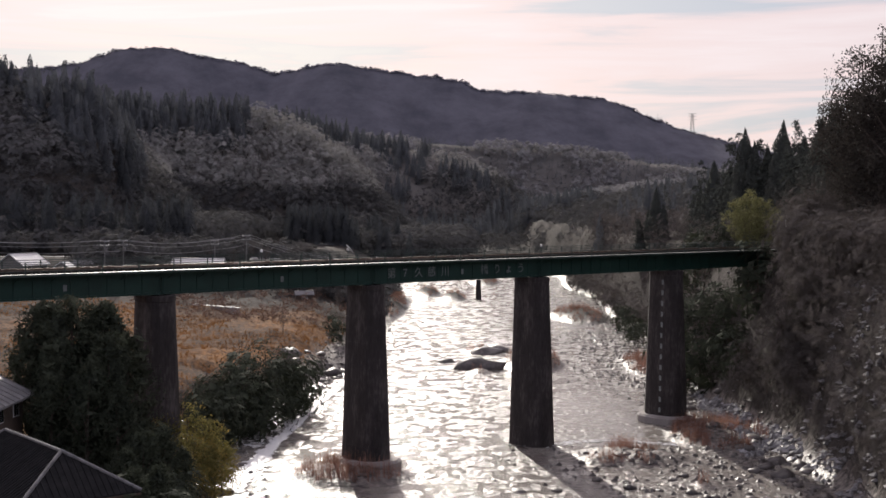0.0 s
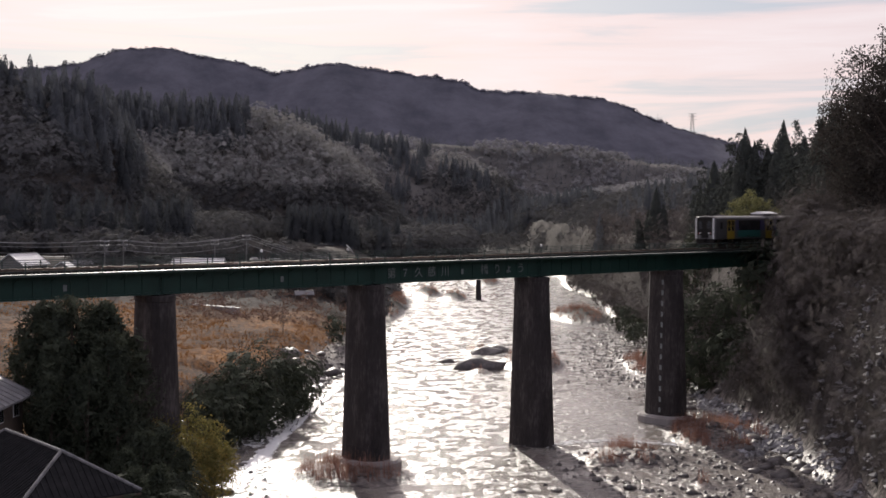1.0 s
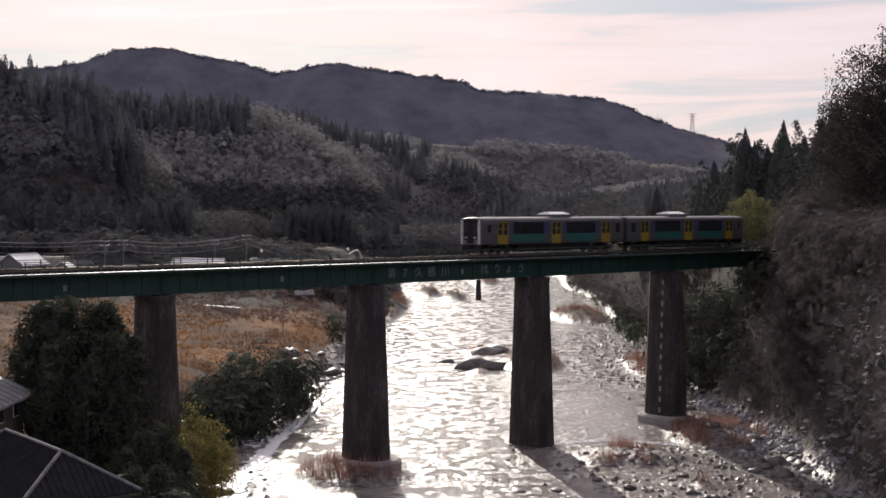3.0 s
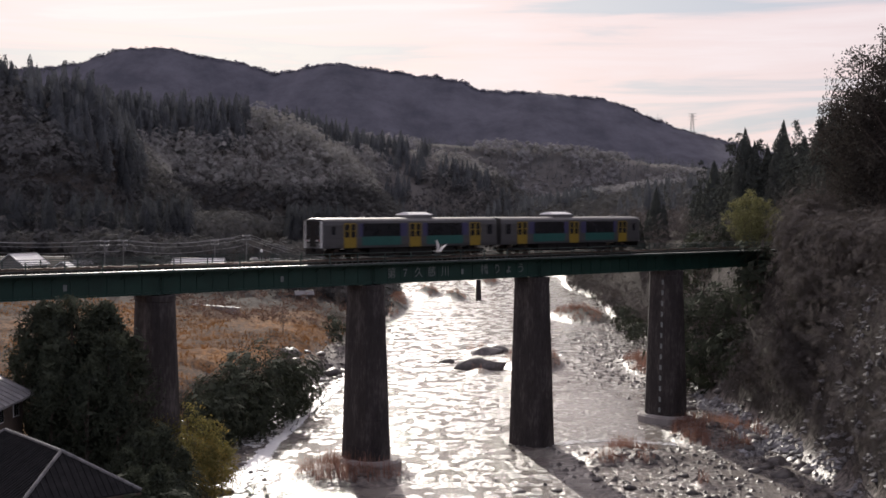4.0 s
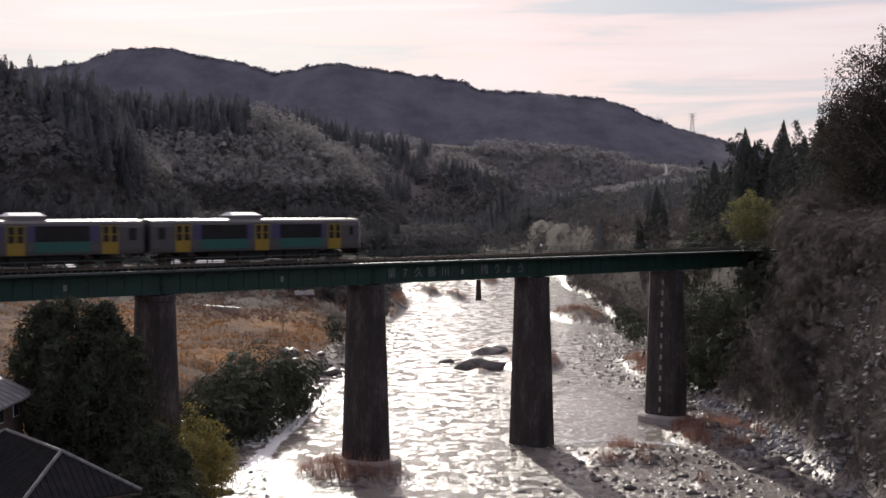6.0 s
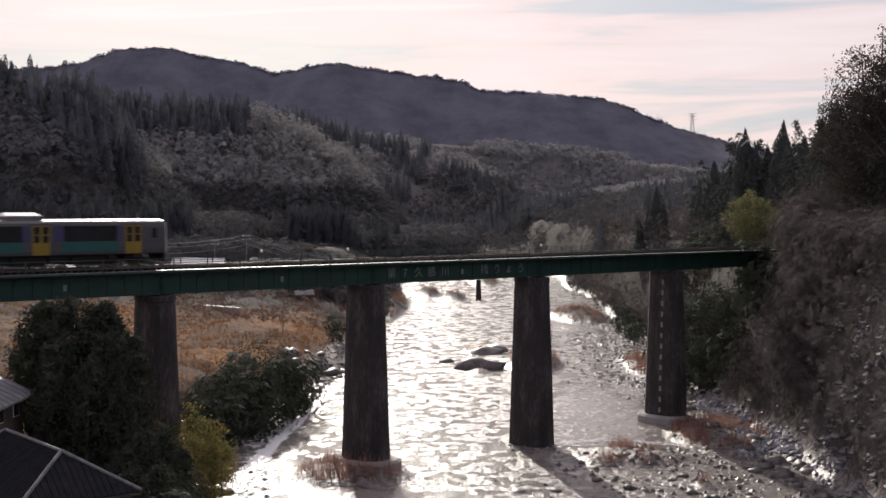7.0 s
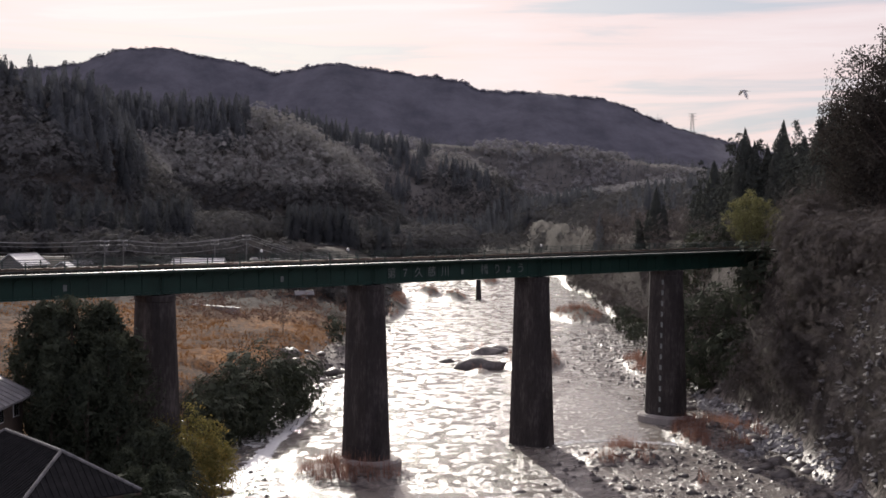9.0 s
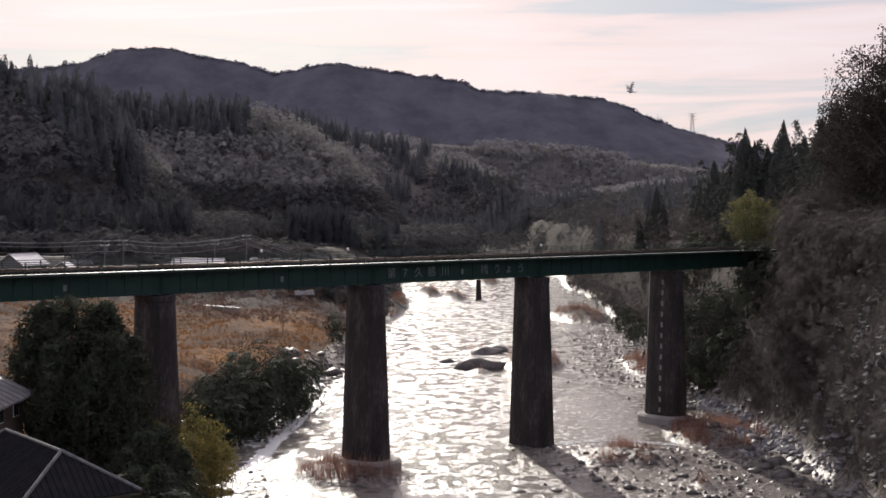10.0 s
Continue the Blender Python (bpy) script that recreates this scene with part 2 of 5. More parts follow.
M_STONE = mat("wet river stone", [(0.05, 0.046, 0.044), (0.11, 0.098, 0.092), (0.2, 0.18, 0.168)], 1.3, 0.5, 0, 0.7, 5, obj=0.35, bumpdist=0.1, spec=0.45)
M_WHITE = mat("white paint", [(0.72, 0.71, 0.69), (0.82, 0.81, 0.79)], 2, 0.6, 0, 0.05)
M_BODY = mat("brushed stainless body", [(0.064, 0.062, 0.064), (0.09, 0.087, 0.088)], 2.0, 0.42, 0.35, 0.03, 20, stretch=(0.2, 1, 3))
M_ROOF = mat("grey carriage roof", [(0.11, 0.106, 0.104), (0.16, 0.154, 0.15)], 1.5, 0.45, 0.2, 0.05)
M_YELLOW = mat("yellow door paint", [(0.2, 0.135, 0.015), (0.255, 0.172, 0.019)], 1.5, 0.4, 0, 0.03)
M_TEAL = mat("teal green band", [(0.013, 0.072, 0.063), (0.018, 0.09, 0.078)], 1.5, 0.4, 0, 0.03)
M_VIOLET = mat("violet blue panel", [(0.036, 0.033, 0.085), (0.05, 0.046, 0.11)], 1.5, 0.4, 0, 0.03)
M_GLASS = mat("dark tinted glass", [(0.012, 0.013, 0.015), (0.02, 0.02, 0.024)], 1, 0.14, 0, 0.0, spec=0.5)
M_BLACK = mat("black underframe", [(0.013, 0.0125, 0.012), (0.028, 0.025, 0.023)], 2, 0.8, 0.0, 0.3, spec=0.12)
M_LAMP = mat("lamp lens", [(0.6, 0.6, 0.55), (0.7, 0.7, 0.65)], 2, 0.15, 0, 0)
M_REDLAMP = mat("red lamp lens", [(0.3, 0.01, 0.01), (0.4, 0.02, 0.015)], 2, 0.2, 0, 0)
M_BARK = mat("bark", [(0.06, 0.048, 0.04), (0.13, 0.105, 0.09)], 3, 0.95, 0, 0.5, stretch=(2, 2, 0.5), spec=0.04)
M_TWIG = mat("bare winter twigs", [(0.062, 0.055, 0.053), (0.108, 0.096, 0.091), (0.18, 0.16, 0.152)], 0.5, 0.95, 0, 0, 8, island=0.15, spec=0.04, trans=0.25, gaps=(18.0, 0.53))
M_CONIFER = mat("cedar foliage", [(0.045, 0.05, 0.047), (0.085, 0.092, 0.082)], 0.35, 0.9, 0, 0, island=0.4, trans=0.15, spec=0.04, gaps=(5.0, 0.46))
M_BAMBOO = mat("bamboo leaves", [(0.16, 0.165, 0.075), (0.28, 0.27, 0.135)], 0.4, 0.8, 0, 0, island=0.35, trans=0.2, spec=0.04)
M_GOLD = mat("yellowing leaves", [(0.11, 0.11, 0.045), (0.22, 0.185, 0.065), (0.38, 0.25, 0.075)], 0.35, 0.8, 0, 0, island=0.25, trans=0.35, spec=0.04)
M_STRAW = mat("dry orange grass", [(0.17, 0.08, 0.03), (0.36, 0.175, 0.06)], 0.15, 0.9, 0, 0, island=0.15, trans=0.3, spec=0.04)
M_REED = mat("russet reeds", [(0.22, 0.12, 0.09), (0.38, 0.22, 0.17)], 0.3, 0.9, 0, 0, island=0.3, trans=0.3, spec=0.04)
# hill woods: paler greys higher up and farther off stand in for haze
M_FAR_HAZE = mat("distant woods in a painted haze grey", [(0.2, 0.2, 0.245), (0.26, 0.255, 0.3)], 0.03, 0.95, 0, 0, 6, island=0.06, spec=0.04, trans=0.2)
M_BARE_HAZE = mat("bare hill woods lightened for haze", [(0.23, 0.226, 0.22), (0.36, 0.35, 0.335)], 0.1, 0.95, 0, 0, 10, island=0.08, spec=0.04, trans=0.3, gaps=(3.0, 0.5))
M_FARBARE_HAZE = mat("far bare woods lightened for haze", [(0.235, 0.23, 0.236), (0.34, 0.334, 0.335)], 0.05, 0.95, 0, 0, 10, island=0.08, spec=0.04, trans=0.3, gaps=(2.0, 0.48))
M_OAK_HAZE = mat("evergreen oak woods lightened for haze", [(0.115, 0.114, 0.116), (0.205, 0.2, 0.196)], 0.12, 0.95, 0, 0, 10, island=0.08, spec=0.04, trans=0.3, gaps=(3.6, 0.5))
# darker copies for low ground: valley shade and thinner haze in the colour
M_OAK_SHADE = mat("evergreen woods darkened for shade and less haze", [(0.066, 0.067, 0.069), (0.12, 0.118, 0.117)], 0.12, 0.95, 0, 0, 10, island=0.08, spec=0.04, trans=0.25, gaps=(3.6, 0.5))
M_CEDAR_SHADE = mat("cedars darkened for shade and less haze", [(0.054, 0.058, 0.062), (0.095, 0.1, 0.103)], 0.15, 0.95, 0, 0, 10, island=0.1, spec=0.04, trans=0.2, gaps=(2.6, 0.47))
M_CEDAR_HAZE = mat("cedar foliage lightened for haze", [(0.095, 0.1, 0.108), (0.155, 0.162, 0.168)], 0.15, 0.95, 0, 0, 10, island=0.12, spec=0.04, trans=0.2, gaps=(2.6, 0.47))
M_PALE = mat("pale dry gravel", [(0.14, 0.136, 0.14), (0.33, 0.322, 0.33)], 1.0, 0.8, 0, 0.3, island=0.3)
M_TILE = mat("dark roof tiles", [(0.012, 0.012, 0.013), (0.028, 0.027, 0.028)], 2, 0.88, 0, 0.4, obj=0.2, spec=0.1)
M_TIN = mat("grey sheet roof", [(0.14, 0.135, 0.14), (0.24, 0.235, 0.24)], 1, 0.6, 0.1, 0.1, obj=0.1)
M_WALL = mat("plaster wall", [(0.18, 0.17, 0.155), (0.27, 0.255, 0.235)], 1, 0.9, 0, 0.2)
M_BROWNWALL = mat("brown timber wall", [(0.06, 0.045, 0.035), (0.12, 0.09, 0.07)], 2, 0.85, 0, 0.3)
M_ASPHALT = mat("asphalt", [(0.04, 0.04, 0.042), (0.075, 0.073, 0.072)], 1, 0.75, 0, 0.3)
M_POLE = mat("concrete pole", [(0.15, 0.145, 0.142), (0.23, 0.225, 0.22)], 2, 0.85, 0, 0.2)
M_CABLE = mat("cable sheath", [(0.26, 0.26, 0.26), (0.36, 0.36, 0.36)], 2, 0.35, 0.4, 0)
M_FEATHER = mat("white and grey feathers", [(0.55, 0.54, 0.53), (0.78, 0.77, 0.75)], 6, 0.8, 0, 0, trans=0.2)
M_RUBBER = mat("tyre rubber", [(0.02, 0.02, 0.02), (0.035, 0.035, 0.035)], 4, 0.9, 0, 0.1)

# ---------- the lie of the land ----------
TRACK_P = Vector((-17.96, 101.86))      # centre line of the track at u = 0
TRACK_D = Vector((0.7558, 0.6548))
TRACK_N = Vector((-0.6548, 0.7558))     # away from the camera
TRACK_DEG = math.degrees(math.atan2(0.6548, 0.7558))
RAIL_Z = 18.5
SPAN = 20.22
PIER_U = [-5.3 + SPAN * i for i in range(4)]
ABUT_E, ABUT_W = -5.3 + SPAN * 4 - 3.0, -5.3 - SPAN * 3
rng = np.random.default_rng(7)


def at_track(u, v=0.0, z=0.0):
    p = TRACK_P + TRACK_D * u + TRACK_N * v
    return Vector((p.x, p.y, z))


_tab = np.random.default_rng(3).random((256, 256))


def vnoise(x, y):
    """Smooth value noise, 0 to 1, vectorised."""
    xi, yi = np.floor(x).astype(int), np.floor(y).astype(int)
    fx, fy = x - xi, y - yi
    fx, fy = fx * fx * (3 - 2 * fx), fy * fy * (3 - 2 * fy)
    a, b = _tab[xi % 256, yi % 256], _tab[(xi + 1) % 256, yi % 256]
    c, d = _tab[xi % 256, (yi + 1) % 256], _tab[(xi + 1) % 256, (yi + 1) % 256]
    return (a * (1 - fx) + b * fx) * (1 - fy) + (c * (1 - fx) + d * fx) * fy


def fbm(x, y, n=4):
    t, s = 0.0, 0.5
    for i in range(n):
        t = t + s * vnoise(x * 2 ** i + 17 * i, y * 2 ** i + 5 * i)
        s *= 0.5
    return t / (1 - 0.5 ** n)


def sstep(a, b, x):
    t = np.clip((np.asarray(x, float) - a) / (b - a), 0, 1)
    return t * t * (3 - 2 * t)


# ridges of the valley: crest distance, foot distance, depth behind, (x, height) along the crest
RIDGES = [
    (430, 318, 240, [(-420, 75), (-200, 66), (-147, 61), (-119, 57), (-110, 47), (-101, 26), (-91, 12), (-78, -6)]),
    (640, 495, 320, [(-500, 80), (-250, 72), (-175, 68), (-99, 67), (-85, 64), (-65, 54), (-49, 43), (-26, 18), (-8, -6)]),
    (900, 735, 400, [(-500, 85), (-120, 84), (-84, 80), (-53, 70), (-25, 65), (26, 50), (57, 27), (84, -6)]),
    (1500, 1300, 500, [(-600, 110), (-120, 104), (-22, 100), (76, 93), (142, 90), (240, 77), (338, 66), (700, 66)]),
    (2700, 2250, 900, [(-2000, 300), (-1162, 303), (-926, 317), (-808, 319), (-749, 331), (-690, 351), (-654, 357), (-571, 358), (-524, 348), (-477, 337), (-430, 330), (-394, 322), (-365, 310),
                       (-347, 307), (-312, 312), (-282, 320), (-241, 329), (-194, 323), (-123, 313), (-52, 302), (19, 294), (54, 283), (78, 272), (137, 266), (208, 267), (255, 259), (326, 254),
                       (361, 248), (397, 232), (432, 214), (491, 193), (550, 175), (609, 160), (668, 143), (926, 114), (1600, 200)]),
]


def left_shore(y):
    return np.interp(y, [60, 82, 94, 101, 112, 121, 133, 143, 151, 163, 177, 195, 230, 300, 500], [-6.0, -9.0, -15.5, -18.6, -19.4, -20.3, -21.6, -22.2, -21.2, -17.8, -14.6, -13.4, -13.2, -12.6, -12.0]) + 0.5 * np.sin(y * 0.31)


def right_shore(y):
    return 31.0 - 2.2 * sstep(165, 140, y) + 5.0 * sstep(140, 260, y) + 1.5 * np.sin(y * 0.06 + 1)


# low bars and islets in the river: x, y, half-axes, top
BARS = [(-8.0, 109.5, 7.0, 6.5, 0.75), (16.5, 117.5, 8.0, 6.5, 0.55), (21.5, 106.0, 6.0, 4.0, 0.12), (27.0, 128, 6, 13, 0.7), (13.2, 190, 5.0, 13, 1.9), (28.5, 272, 6.5, 20, 1.6),
        (-4.2, 345, 4.0, 11, 1.8), (2.5, 327, 4.0, 9, 1.5), (-11.5, 300, 3.5, 45, 1.8), (13, 400, 5, 16, 1.6), (5.5, 206, 3.2, 5, 0.35), (5.0, 180, 2.2, 6, 0.35), (30, 185, 6, 25, 0.5)]


def land(x, y):
    """Height of the ground over the river's level."""
    x, y = np.asarray(x, float), np.asarray(y, float)
    n = fbm(x * 0.12, y * 0.12)
    nf = fbm(x * 0.6 + 9, y * 0.6, 3)
    ls, rs = left_shore(y), right_shore(y)
    dl, dr = ls - x, x - rs
    bed = -0.9 + 0.0 * x
    left = -0.5 + 1.9 * sstep(-0.5, 3, dl) + 2.6 * sstep(2, 12, dl) + 0.03 * np.clip(dl, 0, 200) + (n - 0.5) * 2.0 * sstep(0, 8, dl) + (nf - 0.5) * 0.9 * sstep(-1, 2, dl)
    left = left + (9.6 - left) * sstep(262, 282, y) * sstep(10, 26, dl) * (y < 5000)
    left = left + 2.5 * sstep(30, 70, dl)
    right = -0.5 + 1.6 * sstep(-0.5, 4, dr) + 15.5 * sstep(2.2, 8.6, dr) + 0.16 * np.clip(dr - 12, 0, 160) * sstep(10, 30, dr) + (n - 0.5) * 3.0 * sstep(0, 10, dr) + (nf - 0.5) * 1.0 * sstep(-1, 2, dr)
    z = np.where(dl > -0.5, left, np.where(dr > -0.5, right, bed))
    for bx, by, ax, ay, top in BARS:
        q = ((x - bx) / ax) ** 2 + ((y - by) / ay) ** 2
        z = np.maximum(z, -0.6 + (top + 0.6) * (1 - q) * 1.3 * (0.8 + 0.5 * (nf - 0.3)) * (q < 1.2))
    # the river turns away behind the first spur
    end = sstep(445, 480, y)
    z = z + (np.maximum(z, 3.0 + 4 * n) - z) * end
    # the railway's formation: embankment west of the bridge, cutting to the east
    u = (x - TRACK_P.x) * TRACK_D.x + (y - TRACK_P.y) * TRACK_D.y
    v = np.abs((x - TRACK_P.x) * TRACK_N.x + (y - TRACK_P.y) * TRACK_N.y)
    bank = RAIL_Z - 0.62 - np.clip(v - 3.0, 0, 99) / 1.5
    w = (u < ABUT_W)
    z = np.where(w & (bank > z), bank, z)
    e = sstep(ABUT_E - 1, ABUT_E + 6, u)
    lo = RAIL_Z - 0.62
    flat = np.clip(1 - np.clip(v - 3.2, 0, 99) / 5.0, 0, 1) * e * (u < 260)
    z = z + (lo - z) * flat
    for y0, foot, back, prof in RIDGES:
        px, pz = np.array(prof).T
        crest = np.interp(x, px, pz) + (fbm(x * 0.02 + y0, y * 0.02) - 0.5) * min(3.0, 0.045 * y0 ** 0.75) + (vnoise(x * 0.07, y * 0.01 + y0) - 0.5) * 0.0022 * y0
        s = np.where(y < y0, np.clip((y - foot) / (y0 - foot), 0, 1) ** 0.9, np.clip(1 - (y - y0) / back, 0, 1))
        spur = 1 - 0.2 * (0.5 + 0.5 * np.sin(x * 20 / y0 ** 0.9 + fbm(x * 5 / y0, y * 5 / y0, 2) * 5)) * (1 - s) * 2 * (s > 0)
        z = np.where(s > 0, np.maximum(z, -3 + (crest + 3) * s * np.clip(spur, 0.5, 1)), z)
    far_side = sstep(60, 300, x - 0.12 * y) * sstep(500, 800, y)
    z = np.maximum(z, far_side * 40)
    return z


def land_at(x, y):
    return float(land(np.array([x]), np.array([y]))[0])


def mesh_arrays(name, verts, tris, material, smooth=False):
    me = bpy.data.meshes.new(name)
    verts, tris = np.asarray(verts, np.float32), np.asarray(tris, np.int32)
    me.vertices.add(len(verts))
    me.vertices.foreach_set("co", verts.ravel())
    k = tris.shape[1]
    me.loops.add(tris.size)
    me.loops.foreach_set("vertex_index", tris.ravel())
    me.polygons.add(len(tris))
    me.polygons.foreach_set("loop_start", np.arange(0, tris.size, k, dtype=np.int32))
    me.polygons.foreach_set("use_smooth", np.full(len(tris), smooth, dtype=bool))
    me.update(calc_edges=True)
    me.materials.append(material)
    return me


def grid(name, xs, ys, fn, material, smooth=True):
    gx, gy = np.meshgrid(xs, ys) if xs.ndim == 1 else (xs, ys)
    v = np.stack([gx, gy, fn(gx, gy)], -1).reshape(-1, 3)
    r, c = gx.shape
    i = (np.arange(r - 1)[:, None] * c + np.arange(c - 1)[None, :]).ravel()
    q = np.stack([i, i + 1, i + c + 1, i + c], -1)
    return mesh_arrays(name, v, q, material, smooth)


def build_ground():
    # fine rows where the camera looks closely, widening towards the horizon
    ys = np.concatenate([np.linspace(-260, 55, 40), np.arange(56, 150, 0.6), np.arange(150, 300, 1.3), np.arange(300, 470, 3.0), np.geomspace(470, 4600, 140)] + [[y0 - 0.012 * y0, y0, y0 + 0.012 * y0] for y0, _, _, _ in RIDGES])
    ys = np.unique(ys)
    spread = np.maximum(np.abs(ys), 90)
    s = np.concatenate([np.linspace(-6, -0.46, 46), np.linspace(-0.45, 0.45, 290), np.linspace(0.46, 6, 46)])
    gx = s[None, :] * spread[:, None]
    gy = np.repeat(ys[:, None], len(s), 1)
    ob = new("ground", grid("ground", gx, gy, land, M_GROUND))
    tagged(ob, "valley floor and hillsides with dry grass, gravel and leaf litter", "ground", kind="structure")
    def ripple(x, y):
        calm = 0.25 + 0.75 * sstep(0.40, 0.58, fbm(x * 0.07 + 2, y * 0.045 + 8, 3))
        pool = 1 - 0.8 * np.exp(-((x - 17.5) / 7) ** 2 - ((y - 141) / 15) ** 2)
        return calm * pool * (0.012 * (vnoise(x * 0.8, y * 0.9) - 0.5) + 0.012 * (vnoise(x * 1.7 + 40, y * 1.15) - 0.5))

    xs = np.concatenate([np.linspace(-26, -20.2, 8), np.arange(-20, 38, 0.24), np.linspace(38.2, 44, 8)])
    ys = np.concatenate([np.linspace(20, 95, 30), np.arange(96, 200, 0.6), np.arange(200, 330, 0.85), np.linspace(331, 500, 60)])
    me = grid("river", xs, ys, ripple, M_WATER)
    global RIVER
    RIVER = tagged(new("river", me), "shallow rippled river glittering in low sun", "river", kind="structure")


build_ground()


# ---------- mesh helpers ----------
def part(name, bm, material, parent=None, label="", smooth=False):
    me = bpy.data.meshes.new(name)
    bm.to_mesh(me)
    bm.free()
    me.materials.append(material)
    if smooth:
        for p in me.polygons:
            p.use_smooth = True
    ob = new(name, me)
    ob.parent = parent
    if label:
        ob["label"] = label
    return ob


def shared(name, me, parent, m):
    ob = new(name, me)
    ob.parent = parent
    ob.matrix_basis = m
    return ob


def thing(name, m, label, category, group="", kind=""):
    ob = new(name)
    ob.matrix_basis = m
    return tagged(ob, label, category, group, kind)


def box(bm, x0, y0, z0, x1, y1, z1, bevel=0.0):
    r = bmesh.ops.create_cube(bm, size=1.0)
    vs = r["verts"]
    bmesh.ops.scale(bm, vec=(x1 - x0, y1 - y0, z1 - z0), verts=vs)
    bmesh.ops.translate(bm, vec=((x0 + x1) / 2, (y0 + y1) / 2, (z0 + z1) / 2), verts=vs)
    if bevel:
        es = list({e for v in vs for e in v.link_edges})
        bmesh.ops.bevel(bm, geom=es, offset=bevel, segments=1, affect="EDGES")


def boxes(*bs, bevel=0.0):
    bm = bmesh.new()
    for b in bs:
        box(bm, *b, bevel=bevel)
    return bm


def rod(bm, a, b, r0, r1=None, seg=6):
    a, b = Vector(a), Vector(b)
    r1 = r0 if r1 is None else r1
    q = (b - a).to_track_quat("Z", "Y").to_matrix().to_4x4()
    m = Matrix.Translation((a + b) / 2) @ q
    bmesh.ops.create_cone(bm, cap_ends=True, segments=seg, radius1=r0, radius2=r1, depth=(b - a).length, matrix=m)


def rods(*rs, seg=6):
    bm = bmesh.new()
    for r in rs:
        rod(bm, *r, seg=seg)
    return bm


M_GLARE = mat("bright sheet steel", [(0.62, 0.62, 0.62), (0.75, 0.75, 0.75)], 1.5, 0.36, 0.4, 0.05)
M_POST = mat("dull green handrail", [(0.03, 0.05, 0.042), (0.07, 0.09, 0.08)], 3, 0.6, 0.2, 0.1)
M_LETTER = mat("faded white lettering", [(0.15, 0.165, 0.158), (0.27, 0.28, 0.27)], 4, 0.8, 0, 0.1)
# ---------- railway bridge ----------
def frame_at(u, v=0.0, z=0.0):
    p = at_track(u, v, z)
    return pose(p.x, p.y, p.z, 0, 0, TRACK_DEG)


def girder_mesh(length):
    """Riveted plate girder: web, two flanges, a row of stiffeners is added as parts."""
    return boxes((0.06, -0.012, -1.72, length - 0.06, 0.012, -0.03), (0.04, -0.17, -0.03, length - 0.04, 0.17, 0.0), (0.04, -0.17, -1.75, length - 0.04, 0.17, -1.72),
                 (0.04, -0.1, -0.16, length - 0.04, 0.1, -0.034), (0.04, -0.1, -1.716, length - 0.04, 0.1, -1.6))


def build_span(u0, length):
    th = thing("bridge_span", frame_at(u0, 0, RAIL_Z - 0.45), "dark green riveted steel plate girder span carrying the track", "bridge span", "spans of the railway bridge")
    for v in (-1.0, 1.0):
        g = part("girder", girder_mesh(length), M_GREEN, th)
        g.location = (0, v, 0)
    st = boxes((-0.01, -0.06, -1.6, 0.01, -0.014, -0.16))
    me = bpy.data.meshes.new("stiffener")
    st.to_mesh(me)
    st.free()
    me.materials.append(M_GREEN)
    n = int(length / 1.42)
    for i in range(n + 1):
        shared("stiffener", me, th, pose(0.2 + (length - 0.4) * i / n, -1.0, 0))
    # cross frames between the girders
    for i in range(5):
        x = 0.3 + (length - 0.6) * i / 4
        part("cross_frame", rods((((x, -0.95, -0.2)), (x, 0.95, -1.55), 0.05), ((x, -0.95, -1.55), (x, 0.95, -0.2), 0.05), ((x, -0.95, -1.58), (x, 0.95, -1.58), 0.05), seg=4), M_GREEN, th)
    # walkway along the near side, on brackets
    part("walkway", boxes((0.02, -1.9, 0.09, length - 0.02, -1.22, 0.12)), M_POST, th, "dull steel walkway plate")
    # narrow strip added in brighter steel for the sun's glint on the edge
    part("edge_glint", boxes((0.02, -2.08, 0.10, length - 0.02, -1.92, 0.125)), M_STEEL, th, "bright steel edge strip for the sun glint")
    part("edge_angle", boxes((0.0, -2.08, -0.05, length, -2.03, 0.09)), M_POST, th, "painted steel edge angle")
    bk = rods(((0, -1.02, -0.5), (0, -2.0, -0.03), 0.035), seg=4)
    mb = bpy.data.meshes.new("bracket")
    bk.to_mesh(mb)
    bk.free()
    mb.materials.append(M_GREEN)
    for i in range(8):
        shared("bracket", mb, th, pose(0.6 + (length - 1.2) * i / 7, 0, 0))
    pm = bpy.data.meshes.new("rail_post")
    b = boxes((-0.035, -2.08, -0.05, 0.035, -2.01, 1.0))
    b.to_mesh(pm)
    b.free()
    pm.materials.append(M_POST)
    k = 7
    for i in range(k):
        shared("rail_post", pm, th, pose(0.5 + (length) * i / k, 0, 0))
        shared("rail_post", pm, th, pose(0.5 + (length) * i / k, 4.09, 0))
    for v in (-2.05, 2.05):
        for z in (0.34, 0.66, 0.98):
            part("handrail", rods(((0, v, z), (length, v, z), 0.028), seg=5), M_POST, th, "thin steel handrail")
    part("far_edge", boxes((0.0, 2.03, -0.05, length, 2.08, 0.09)), M_GREEN, th)
    return th




def lofted(bm, sections, seg_caps=True):
    """Joins equal rings of points from bottom to top."""
    rings = [[bm.verts.new(p) for p in s] for s in sections]
    n = len(rings[0])
    for a, b in zip(rings, rings[1:]):
        for i in range(n):
            bm.faces.new((a[i], a[(i + 1) % n], b[(i + 1) % n], b[i]))
    if seg_caps:
        bm.faces.new(list(reversed(rings[0])))
        bm.faces.new(rings[-1])
    return bm


def capsule(lx, ly, z, n=7):
    """An oblong ring with round ends across the track (y)."""
    pts = []
    for i in range(n):
        a = math.pi * i / (n - 1)
        pts.append((lx * math.cos(a), (ly - lx) + lx * math.sin(a), z))
